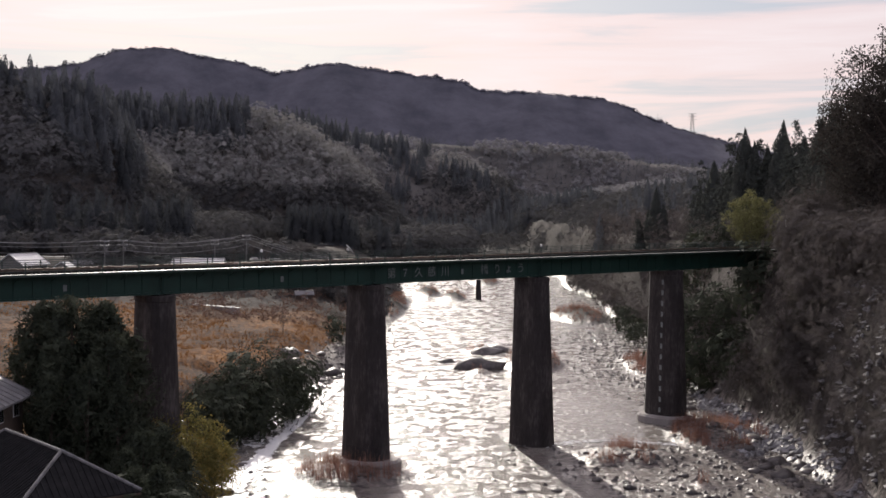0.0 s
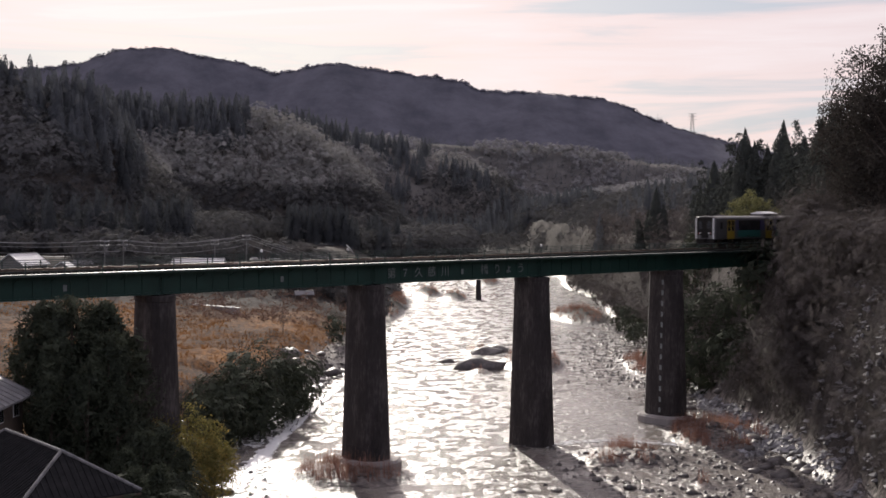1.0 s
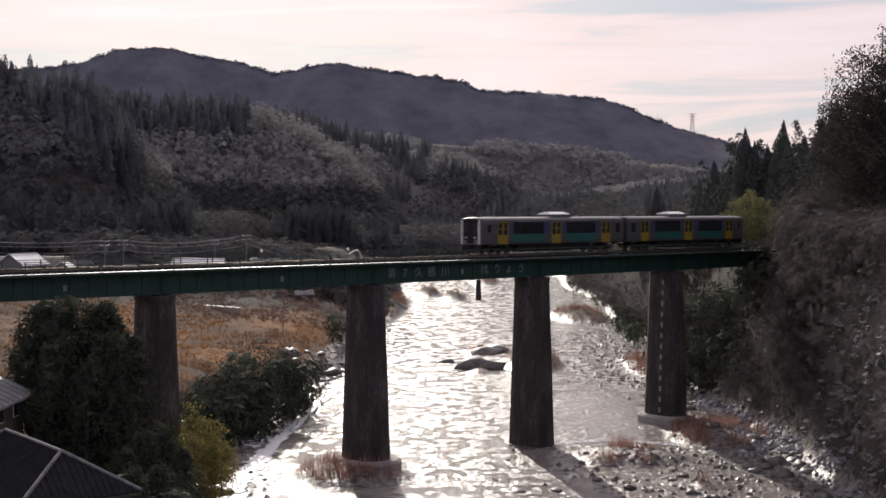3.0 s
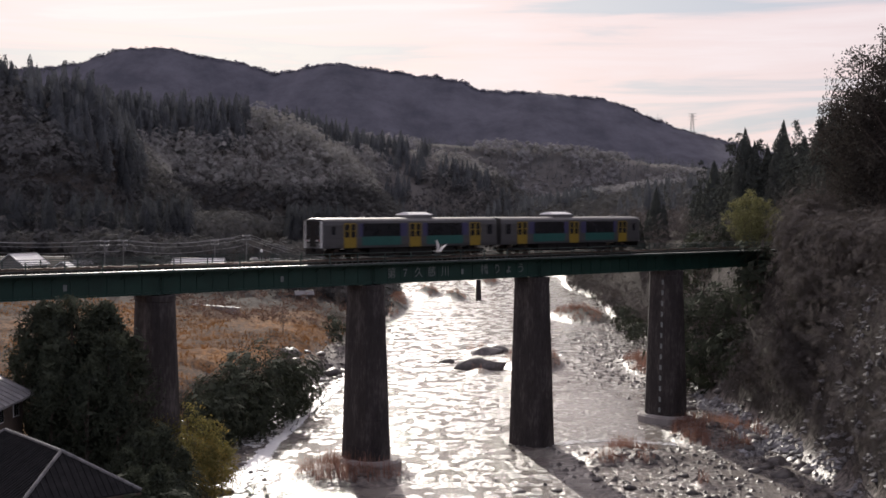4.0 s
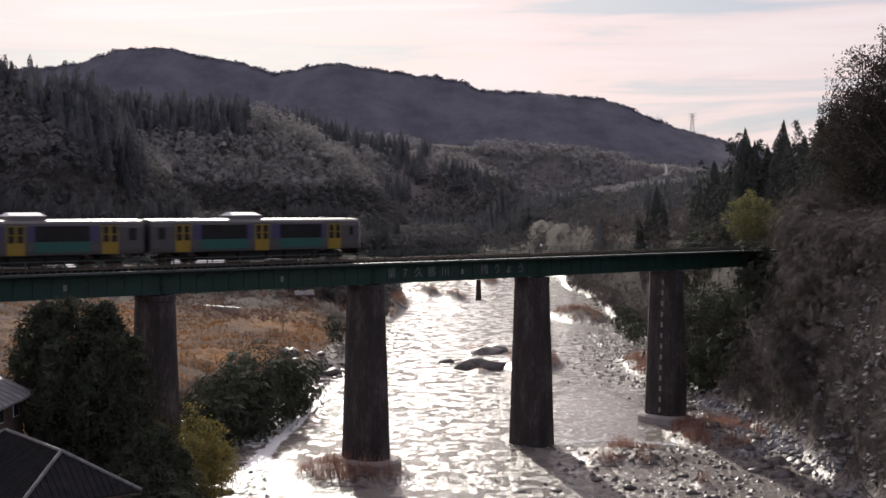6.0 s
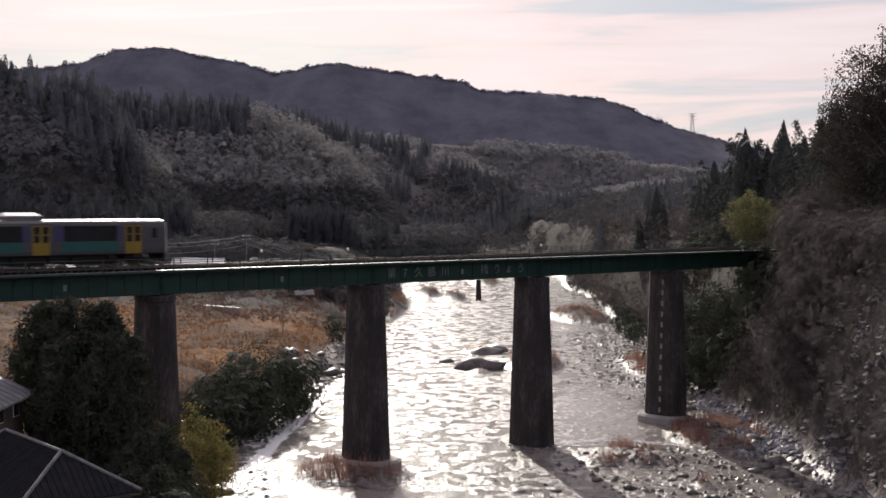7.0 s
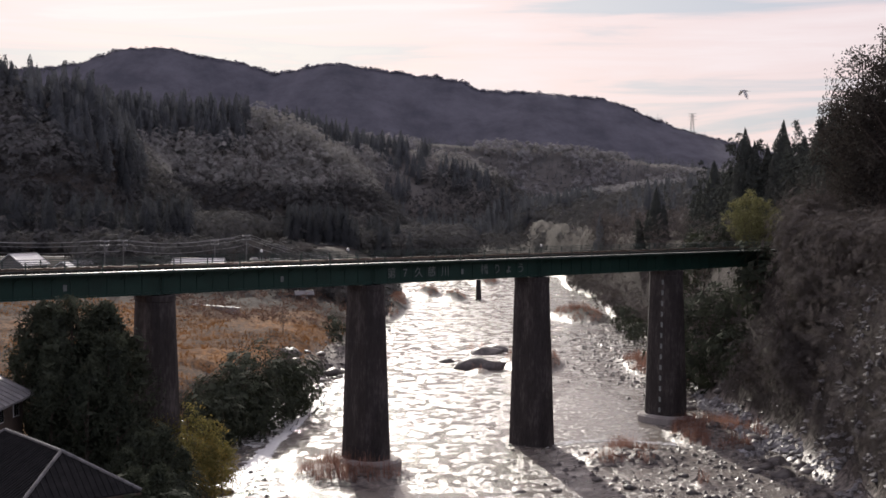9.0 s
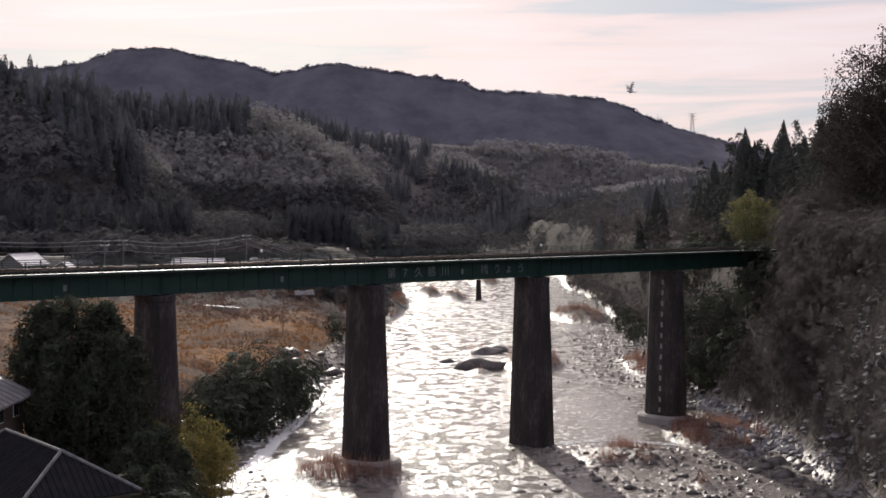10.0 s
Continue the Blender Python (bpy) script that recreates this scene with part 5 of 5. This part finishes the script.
    spots = [(px(425, 160), 160, 0.6), (px(500, 190), 190, 0.5), (px(600, 250), 250, 0.6), (px(560, 255), 255, 0.55)]
    for i in range(40):
        y = rng.uniform(100, 165)
        x = right_shore(y) + 7 + 14 * rng.random()
        v = (x - TRACK_P.x) * TRACK_N.x + (y - TRACK_P.y) * TRACK_N.y
        if abs(v) > 5 and x < 0.4 * y:
            spots.append((x, y, rng.uniform(0.6, 1.0)))
    for i in range(9):
        p = at_track(rng.uniform(69, 82), rng.uniform(-9, -5.2))
        spots.append((p.x, p.y, rng.uniform(0.85, 1.15)))
    for i in range(26):
        y = rng.uniform(283, 318)
        spots.append((px(rng.uniform(-40, 680), y), y, rng.uniform(0.5, 0.9)))
    plant(sapling, spots)


M_BRUSH = mat("reddish-brown brush", [(0.1, 0.07, 0.058), (0.24, 0.155, 0.12)], 0.4, 0.95, 0, 0, 8, island=0.15, spec=0.04, trans=0.25, gaps=(7.0, 0.5))
M_TALL = mat("sparse brown-green leaves", [(0.04, 0.036, 0.032), (0.085, 0.075, 0.066)], 0.5, 0.85, 0, 0, island=0.4, trans=0.2, spec=0.04)
M_DARKLEAF = mat("dark evergreen leaves", [(0.036, 0.043, 0.034), (0.078, 0.088, 0.058)], 0.5, 0.85, 0, 0, island=0.2, trans=0.15, spec=0.06, gaps=(9.0, 0.46))
build_near_plants()


def build_grass():
    tuft = [tpl_tuft(R0, 9) for _ in range(5)]
    ok = lambda x, y: (land(x, y) > 1.6) & (left_shore(y) - x > 3)
    p = wedge(15000, 100, 232, -0.40, -0.03, lambda x, y: ok(x, y) & (fbm(x * 0.07 + 4, y * 0.05) > 0.42))
    scatter("dry_grass", tuft, p, rng.uniform(0.3, 0.7, len(p)), M_STRAW, "dry orange-brown grass on the river flat", "grass", 0.9)
    reed = [tpl_tuft(R0, 12, 0.014, 0.3) for _ in range(4)]
    pts = []
    for bx, by, ax, ay, top in BARS:
        n = int(ax * ay * (3.2 if top > 1 else 9.0))
        a, q = rng.random(n) * 6.283, np.sqrt(rng.random(n)) * 0.8
        pts.append(np.stack([bx + np.cos(a) * q * ax, by + np.sin(a) * q * ay], -1))
    p = np.concatenate(pts)
    z = land(p[:, 0], p[:, 1])
    p = p[(z > 0.25) & (fbm(p[:, 0] * 0.3, p[:, 1] * 0.3) > 0.42)]
    scatter("reeds", reed, p, rng.uniform(0.6, 1.7, len(p)), M_REED, "russet dead reeds on the gravel bars", "reeds", 0.7)


build_grass()


# ---------- rocks ----------
def build_rocks():
    meshes = []
    for k in range(6):
        bm = bmesh.new()
        bmesh.ops.create_icosphere(bm, subdivisions=2, radius=1.0)
        for v in bm.verts:
            n = noise.noise(v.co * 1.3 + Vector((k * 7, 0, 0))) * 0.45 + noise.noise(v.co * 3.1 + Vector((0, k * 5, 0))) * 0.15
            v.co *= 1 + n
            v.co.z *= 0.62
            v.co.x *= 1.2
        me = bpy.data.meshes.new("river_rock")
        for f in bm.faces:
            f.smooth = True
        bm.to_mesh(me)
        bm.free()
        me.materials.append(M_STONE)
        meshes.append(me)

    def rock(x, y, s, label="wet grey boulder at the river's edge", z=None):
        ob = new("river_rock", meshes[rng.integers(6)])
        zz = max(land_at(x, y), -0.25) if z is None else z
        ob.matrix_basis = pose(x, y, zz + 0.05 * s, 0, 0, rng.uniform(0, 360)) @ Matrix.Diagonal((s, s * rng.uniform(0.7, 1.1), s * rng.uniform(0.7, 1.2), 1))
        tagged(ob, label, "rock", "boulders by the river")

    for i in range(110):
        y = rng.uniform(100, 190)
        rock(left_shore(y) - rng.normal(1.0, 2.0), y, rng.uniform(0.25, 0.9) * (1.5 if rng.random() < 0.12 else 1))
    for i in range(90):
        y = rng.uniform(98, 200)
        rock(right_shore(y) + rng.normal(-0.3, 1.8), y, rng.uniform(0.25, 0.9) * (1.6 if rng.random() < 0.1 else 1))
    for i in range(34):
        rock(rng.uniform(9, 27), rng.uniform(100, 122), rng.uniform(0.12, 0.5))
    for x, y, s in ((6.0, 103.5, 0.8), (px(860, 204), 204, 2.6), (px(850, 184), 184, 2.8), (px(840, 190), 190, 1.8), (px(880, 208), 208, 2.0), (px(790, 192), 192, 1.2), (px(1045, 275), 275, 1.6), (px(850, 285), 285, 0.8)):
        rock(x, y, s, "dark flat rock in the river", -0.3)
    # loose stones, too many to count
    v0 = np.array([(1, 0, 0), (-1, 0, 0), (0, 1, 0), (0, -1, 0), (0, 0, 0.7), (0, 0, -0.5)])
    t0 = np.array([(0, 2, 4), (2, 1, 4), (1, 3, 4), (3, 0, 4), (2, 0, 5), (1, 2, 5), (3, 1, 5), (0, 3, 5)])
    tp = [(v0 * R0.uniform(0.6, 1.3, (6, 3)), t0) for _ in range(6)]
    pts = []
    for i in range(4300):
        y = rng.uniform(98, 260)
        if rng.random() < 0.42:
            pts.append((left_shore(y) - rng.normal(1.5, 2.6), y))
        elif rng.random() < 0.65:
            pts.append((right_shore(y) + rng.normal(-0.5, 2.6), y))
        elif rng.random() < 0.35:
            pts.append((rng.normal(19, 5), rng.uniform(99, 124)))
        else:
            pts.append((rng.normal(26, 4.5), rng.uniform(165, 240)))
    p = np.array(pts)
    p = p[land(p[:, 0], p[:, 1]) > -1.0]
    scatter("loose_stones", tp, p, rng.uniform(0.08, 0.38, len(p)), M_STONE, "loose wet cobbles along the water", "stones", 1.1, smooth=False)
    y = rng.uniform(88, 160, 4200)
    x = right_shore(y) + rng.uniform(-2.5, 8.0, 4200) * np.where(y < 120, 1.0, 0.35)
    k = (land(x, y) > 0.0) & (fbm(x * 0.25, y * 0.25) > 0.42)
    scatter("shore_gravel", tp, np.stack([x[k], y[k]], -1), rng.uniform(0.08, 0.5, k.sum()), M_PALE, "pale dry gravel along the foot of the bank", "gravel", 1.3, smooth=False)
    # broken water, strewn wider at the near end, its white standing for glitter
    out = []
    fy, fx = [104, 112, 121, 135, 150, 171], [-17.5, -16.8, -16.6, -15.6, -14.7, -12.8]
    for i in range(2700):
        f = rng.random()
        y = 103 + 68 * f
        x = np.interp(y, fy, fx) + rng.normal(0, 0.22 + 1.5 * max(0.0, 0.3 - f))
        s = rng.uniform(0.1, 0.36)
        out.append((v0 * np.array([s, s * 1.9, s * 0.3]) + np.array([x, y, 0.07]), t0))
    # small breaking wavelets and white-painted glints over the shallows inside the rapid, and along the bar's edge
    for i in range(520):
        y = rng.uniform(122, 152)
        x = np.interp(y, fy, fx) - 0.8 - 5.2 * rng.random()
        s = rng.uniform(0.06, 0.2)
        if land_at(x, y) < 0.05:
            out.append((v0 * np.array([s * 2.6, s, s * 0.4]) + np.array([x, y, 0.06]), t0))
    for i in range(260):
        a = rng.random()
        x, y = 9.5 + 13 * a + rng.normal(0, 0.15), 123.6 + 2.6 * math.sin(a * 3.0) + rng.normal(0, 0.45)
        s = rng.uniform(0.06, 0.16)
        out.append((v0 * np.array([s * 2.2, s, s * 0.35]) + np.array([x, y, 0.06]), t0))
    v, t = join(out)
    tagged(new("rapids_foam", mesh_arrays("rapids_foam", v, t, M_FOAM)), "white broken water of a small rapid, with painted glitter", "foam", kind="stuff")


M_FOAM = mat("white foam", [(0.7, 0.7, 0.7), (0.85, 0.85, 0.85)], 2, 0.5, 0, 0.2)
build_rocks()


# ---------- village on the terrace beyond the bridge ----------
def gable_house(name, x, y, z, w, d, eave, ridge, turn, wall, roof, label, over=0.5, windows=2):
    """w along the ridge, d across it; eave and ridge are heights over its floor."""
    th = thing(name, pose(x, y, z, 0, 0, turn), label, "house")
    bm = bmesh.new()
    a, b = w / 2, d / 2
    v = [bm.verts.new(p) for p in ((-a, -b, -1.5), (a, -b, -1.5), (a, b, -1.5), (-a, b, -1.5), (-a, -b, eave), (a, -b, eave), (a, b, eave), (-a, b, eave), (-a, 0, ridge - 0.15), (a, 0, ridge - 0.15))]
    for f in ((0, 1, 5, 4), (2, 3, 7, 6), (1, 2, 6, 9, 5), (3, 0, 4, 8, 7), (3, 2, 1, 0)):
        bm.faces.new([v[i] for i in f])
    part("wall", bm, wall, th)
    k = (ridge - eave) / b
    for s in (-1, 1):
        bm = bmesh.new()
        e0, z0 = s * (b + over), eave - over * k
        pts = [(-a - over, 0, ridge), (a + over, 0, ridge), (a + over, e0, z0), (-a - over, e0, z0)]
        top = [bm.verts.new(p) for p in pts]
        low = [bm.verts.new((p[0], p[1], p[2] - 0.14)) for p in pts]
        bm.faces.new(top)
        bm.faces.new(list(reversed(low)))
        for i in range(4):
            bm.faces.new((top[i], low[i], low[(i + 1) % 4], top[(i + 1) % 4]))
        bmesh.ops.recalc_face_normals(bm, faces=bm.faces)
        r = part("roof_slope", bm, roof, th)
        n = int((w + 2 * over) / 0.9)
        seam = bpy.data.meshes.new("seam")
        sb = rods(((0, s * 0.05, ridge + 0.02 - 0.05 * k), (0, e0, z0 + 0.03), 0.035), seg=4)
        sb.to_mesh(seam)
        sb.free()
        seam.materials.append(roof)
        for i in range(n + 1):
            shared("seam", seam, r, pose(-a - over + 0.05 + (w + 2 * over - 0.1) * i / n, 0, 0))
    part("ridge_cap", boxes((-a - over, -0.12, ridge - 0.04, a + over, 0.12, ridge + 0.07), bevel=0.02), M_RIDGE, th, "pale ridge capping")
    for i in range(windows):
        x0 = -a + w * (i + 0.5) / windows
        wi = part("window", boxes((x0 - 0.5, -b - 0.04, eave - 1.5, x0 + 0.5, -b + 0.02, eave - 0.5)), M_WHITE, th)
        part("pane", boxes((x0 - 0.44, -b - 0.05, eave - 1.44, x0 - 0.02, -b - 0.042, eave - 0.56)), M_GLASS, wi)
        part("pane", boxes((x0 + 0.02, -b - 0.05, eave - 1.44, x0 + 0.44, -b - 0.042, eave - 0.56)), M_GLASS, wi)
    return th


def hip_house(x, y, z, w, d, eave, ridge, turn, label):
    th = thing("tiled_house", pose(x, y, z, 0, 0, turn), label, "house")
    a, b, o = w / 2, d / 2, 0.7
    part("wall", boxes((-a, -b, -1.5, a, b, eave + 0.1)), M_BROWNWALL, th)
    part("eave_board", boxes((-a - o, -b - o, eave - 0.12, a + o, b + o, eave - 0.02)), M_BROWNWALL, th)
    r = a - b * 0.75
    P = [Vector(p) for p in ((-a - o, -b - o, eave), (a + o, -b - o, eave), (a + o, b + o, eave), (-a - o, b + o, eave), (-r, 0, ridge), (r, 0, ridge))]
    for f in ((0, 1, 5, 4), (1, 2, 5), (2, 3, 4, 5), (3, 0, 4)):
        bm = bmesh.new()
        bm.faces.new([bm.verts.new(P[i]) for i in f])
        g = bmesh.ops.extrude_face_region(bm, geom=bm.faces[:])
        bmesh.ops.translate(bm, vec=(0, 0, 0.08), verts=[q for q in g["geom"] if isinstance(q, bmesh.types.BMVert)])
        bmesh.ops.recalc_face_normals(bm, faces=bm.faces)
        slope = part("roof_slope", bm, M_TILE, th)
        # tile rolls running down the slope
        n = (P[f[1]] - P[f[0]])
        run = n.length
        nx = n.normalized()
        mid_lo = (P[f[0]] + P[f[1]]) / 2
        top = (P[f[2]] + P[f[-1]]) / 2 if len(f) == 4 else P[f[2]]
        up = (top - mid_lo)
        half_top = ((P[f[2]] - P[f[-1]]).length / 2) if len(f) == 4 else 0.0
        for i in range(int(run / 0.34)):
            s = -run / 2 + 0.2 + i * 0.34
            reach = 1.0 if abs(s) <= half_top else max(0.03, (run / 2 - abs(s)) / (run / 2 - half_top))
            p0 = mid_lo + nx * s + Vector((0, 0, 0.1))
            part("tile_roll", rods((p0, p0 + up * reach * 0.99, 0.045), seg=5), M_TILE, slope)
    for i, j in ((4, 5), (0, 4), (3, 4), (1, 5), (2, 5)):
        part("ridge_tiles", rods((P[i] + Vector((0, 0, 0.14)), P[j] + Vector((0, 0, 0.14)), 0.1), seg=7), M_RIDGE, th, "pale ridge tiles")
    return th


M_RIDGE = mat("pale capping", [(0.1, 0.1, 0.1), (0.22, 0.215, 0.215)], 3, 0.65, 0.0, 0.3)
TERRACE = 9.7


def build_village():
    gable_house("farmhouse", px(40, 262), 262, TERRACE, 7.0, 6.4, 2.2, 4.2, 66, M_WALL, M_GLARE, "small grey farmhouse with a shining sheet roof")
    gable_house("shed", px(114, 258), 258, TERRACE, 2.6, 3.0, 1.7, 2.7, 80, M_WALL, M_GLARE, "small shed with a shining tin roof", 0.25, 1)
    gable_house("outbuilding", px(150, 268), 268, TERRACE, 4.4, 3.6, 1.9, 2.6, 0, M_WALL, M_TIN, "low grey outbuilding on the terrace", 0.3, 1)
    gable_house("long_shed", px(352, 266), 266, TERRACE, 10.0, 4.5, 2.2, 3.1, 2, M_WALL, M_GLARE, "long low shed with a shining roof", 0.3, 5)
    gable_house("barn", px(480, 300), 300, TERRACE, 9.0, 5, 1.5, 2.1, 4, M_WALL, M_TIN, "low barn with a grey roof beside the road", 0.3, 3)
    gable_house("hut", px(538, 252), 252, land_at(px(538, 252), 252), 3.4, 2.6, 1.7, 2.3, 10, M_BROWNWALL, M_TIN, "small dark hut with a pale roof on the river flat", 0.2, 1)
    # roofs below the bridge's near side
    gable_house("grey_roofed_house", -31.4, 78.8, 3.6, 8.4, 8.6, 7.5, 9.7, 90, M_BROWNWALL, M_TIN, "house with a grey sheet roof below the bridge", 0.6, 3)
    hip_house(-22.1, 69.2, 2.6, 11.9, 5.0, 5.6, 7.6, -52, "old house with a dark tiled hip roof")
    # terrace road with guard rail
    xs = np.linspace(-190, -8, 90)
    ys = np.array([0.0, 1.6, 3.2, 4.8])
    gx, gy = np.meshgrid(xs, ys)
    gy = gy + 293 + 6 * np.sin(gx * 0.02)
    me = grid("road", gx, gy, lambda x, y: land(x, y) + 0.12, M_ASPHALT)
    tagged(new("road", me), "worn asphalt valley road", "road", kind="structure")
    gr = thing("guard_rail", pose(0, 0, 0), "white steel guard rail along the valley road", "guard rail")
    prev = None
    for x in np.arange(-70, -19, 3.0):
        y = 292.4 + 6 * math.sin(x * 0.02)
        p = Vector((x, y, land_at(x, y)))
        part("post", rods((p - Vector((0, 0, 0.3)), p + Vector((0, 0, 0.8)), 0.06), seg=5), M_WHITE, gr)
        if prev:
            part("beam", rods((prev + Vector((0, 0, 0.65)), p + Vector((0, 0, 0.65)), 0.12), seg=4), M_WHITE, gr)
        prev = p
    kerb = thing("concrete_wall", pose(px(382, 228), 228, land_at(px(382, 228), 228), 0, 0, -42), "low pale concrete wall across the dry field", "wall")
    part("coping", boxes((-6.3, -0.3, 0.45, 6.3, 0.3, 0.62), bevel=0.03), M_WHITE, kerb)
    part("body", boxes((-6.2, -0.22, -0.8, 6.2, 0.22, 0.449)), M_SLEEVE, kerb)
    old = thing("ruined_pier", pose(px(847, 327), 327, -0.8), "slender remains of an old pier in the river", "pier")
    bm = bmesh.new()
    lofted(bm, [capsule(0.75, 1.2, 0), capsule(0.6, 1.0, 5.2), capsule(0.55, 0.9, 5.8)])
    part("shaft", bm, M_CONCRETE, old)


POLES = [(px(-140, 250), 250, 8.5), (px(185, 256), 256, 9.2), (px(218, 262), 262, 9.6), (px(380, 284), 284, 6.4), (px(436, 290), 290, 7.6), (px(614, 300), 300, 7.2)]


def build_power_line():
    heads = []
    for x, y, h in POLES:
        z = land_at(x, y)
        th = thing("utility_pole", pose(x, y, z, 0, 0, 20), "grey concrete utility pole with cross-arms", "utility pole", "utility poles")
        part("shaft", rods(((0, 0, -0.5), (0, 0, h), 0.17, 0.11), seg=8), M_POLE, th)
        for dz in (0.35, 1.15):
            ca = part("cross_arm", boxes((-0.9, -0.06, h - dz - 0.06, 0.9, 0.06, h - dz + 0.06)), M_STEEL, th)
            for dx in (-0.8, 0.0, 0.8):
                part("insulator", rods(((dx, 0, h - dz + 0.06), (dx, 0, h - dz + 0.28), 0.06), seg=6), M_WHITE, ca)
        if h > 8.5:
            part("transformer", rods(((0.3, -0.2, h - 2.4), (0.3, -0.2, h - 1.6), 0.24), seg=10), M_POLE, th)
        heads.append((Vector((x, y, z + h)), th))
    line = thing("power_line", pose(0, 0, 0), "sagging grey overhead cables between the poles", "cables")
    for (a, _), (b, _) in zip(heads, heads[1:]):
        for off, dz in ((-0.8, -0.1), (0.8, -0.1), (0.0, -0.9), (0.3, -2.2)):
            bm = bmesh.new()
            n = 8
            pts = []
            for i in range(n + 1):
                f = i / n
                p = a.lerp(b, f) + Vector((off * 0.9, off * 0.35, dz - 4 * f * (1 - f) * min(1.3, (b - a).length * 0.03)))
                pts.append(p)
            r = 0.045
            lofted(bm, [[p + Vector((0, dy, dw)) for dy, dw in ((-r, 0), (0, -r), (r, 0), (0, r))] for p in pts])
            part("cable", bm, M_CABLE, line)
    # lattice tower on the far ridge
    x, y = px(1224, 2690), 2690
    z = land_at(x, y)
    th = thing("lattice_tower", pose(x, y, z - 2), "distant steel lattice transmission tower on the ridge", "transmission tower")
    bm = bmesh.new()
    H, w0, w1 = 44, 4.5, 1.8
    for sx in (-1, 1):
        for sy in (-1, 1):
            rod(bm, (sx * w0, sy * w0, 0), (sx * w1, sy * w1, H), 0.35, 0.25, seg=4)
    for i in range(7):
        f, g = i / 7, (i + 1) / 7
        a, b = w0 + (w1 - w0) * f, w0 + (w1 - w0) * g
        for sy in (-1, 1):
            rod(bm, (-a, sy * a, H * f), (b, sy * b, H * g), 0.2, seg=4)
            rod(bm, (a, sy * a, H * f), (-b, sy * b, H * g), 0.2, seg=4)
    part("mast", bm, M_POLE, th)
    for zz in (H * 0.72, H * 0.86, H - 0.5):
        part("cross_arm", rods(((-8, 0, zz), (8, 0, zz), 0.35), seg=4), M_POLE, th)


build_village()
build_power_line()


# ---------- motion ----------
BIRD_ROWS = [(0.0, -0.0730, -0.0010, 112.6), (1.35, -0.0730, -0.0010, 112.6), (1.5, -0.0735, -0.0035, 112), (1.8, -0.0785, -0.0055, 110), (2.1, -0.0822, -0.0045, 107), (2.4, -0.0848, -0.0026, 104), (2.7, -0.0805, -0.0015, 101),
             (3.2, -0.055, 0.0025, 95), (3.8, -0.0195, 0.0028, 88), (4.1, 0.0055, 0.0004, 85), (4.4, 0.0341, -0.0063, 83), (4.7, 0.0634, -0.0131, 82), (5.0, 0.0914, -0.0221, 83), (5.3, 0.1187, -0.0337, 85), (5.7, 0.1511, -0.0477, 88),
             (6.8, 0.2248, -0.080, 97), (7.2, 0.2466, -0.087, 100), (7.5, 0.258, -0.0945, 102), (7.7, 0.2645, -0.1029, 103), (7.9, 0.2663, -0.1036, 103), (8.1, 0.2663, -0.1089, 103), (8.3, 0.2645, -0.1113, 103), (8.5, 0.2589, -0.1159, 102),
             (8.8, 0.246, -0.1222, 101), (9.1, 0.2254, -0.1222, 100), (9.4, 0.1998, -0.1222, 99), (9.6, 0.181, -0.1247, 98), (9.8, 0.1631, -0.1198, 97), (10.0, 0.1452, -0.1216, 96)]


def motions():
    steps = 300
    lead, trail = [], []
    for i in range(steps + 1):
        t = i / 30
        u = front_u(t)
        p = at_track(u, 0, RAIL_Z)
        q = at_track(u + 40.0, 0, RAIL_Z)
        if i % 10 == 0:
            lead.append((t, pose(p.x, p.y, p.z, 0, 0, TRACK_DEG)))
            trail.append((t, pose(q.x, q.y, q.z, 0, 0, TRACK_DEG + 180)))
    walk(LEAD, lead)
    walk(TRAIL, trail)
    for car, sign in ((LEAD, -1), (TRAIL, 1)):
        for w in [c for c in car.children if c.name.startswith("wheelset")]:
            loc = w.location.copy()
            walk(w, [(i / 30, pose(loc.x, loc.y, loc.z, 0, math.degrees(sign * -(front_u(i / 30) - front_u(0)) / 0.43), 0)) for i in range(steps + 1)])
    rows = []
    pts = [(t, on_ray(x, y, d)) for t, x, y, d in BIRD_ROWS]
    for i, (t, p) in enumerate(pts):
        a, b = pts[max(0, i - 1)][1], pts[min(len(pts) - 1, i + 1)][1]
        d = b - a
        turn = math.degrees(math.atan2(d.y, d.x))
        while rows and turn - last > 180:
            turn -= 360
        while rows and turn - last < -180:
            turn += 360
        last = turn
        if t < 1.4:
            rows.append((t, pose(p.x, p.y, p.z, 0, -52, 190)))
            last = 190.0
        else:
            rows.append((t, pose(p.x, p.y, p.z, 25 * math.sin(t * 1.3), 0, turn)))
    walk(BIRD, rows)
    # ripples drift slowly downstream
    walk(RIVER, [(0.0, pose(0, 0, 0)), (10.0, pose(0, -4.0, 0))])
    for w, s in zip(WINGS, (-1, 1)):
        loc = w.location.copy()
        flap = []
        for i in range(101):
            t = i / 10
            spread = float(sstep(1.25, 1.55, t))
            flap.append((t, pose(loc.x, loc.y, loc.z, s * spread * (8 + 54 * math.cos((t - 9.6) * 2 * math.pi * 2.5)), 0, s * 78 * (1 - spread))))
        walk(w, flap)


motions()
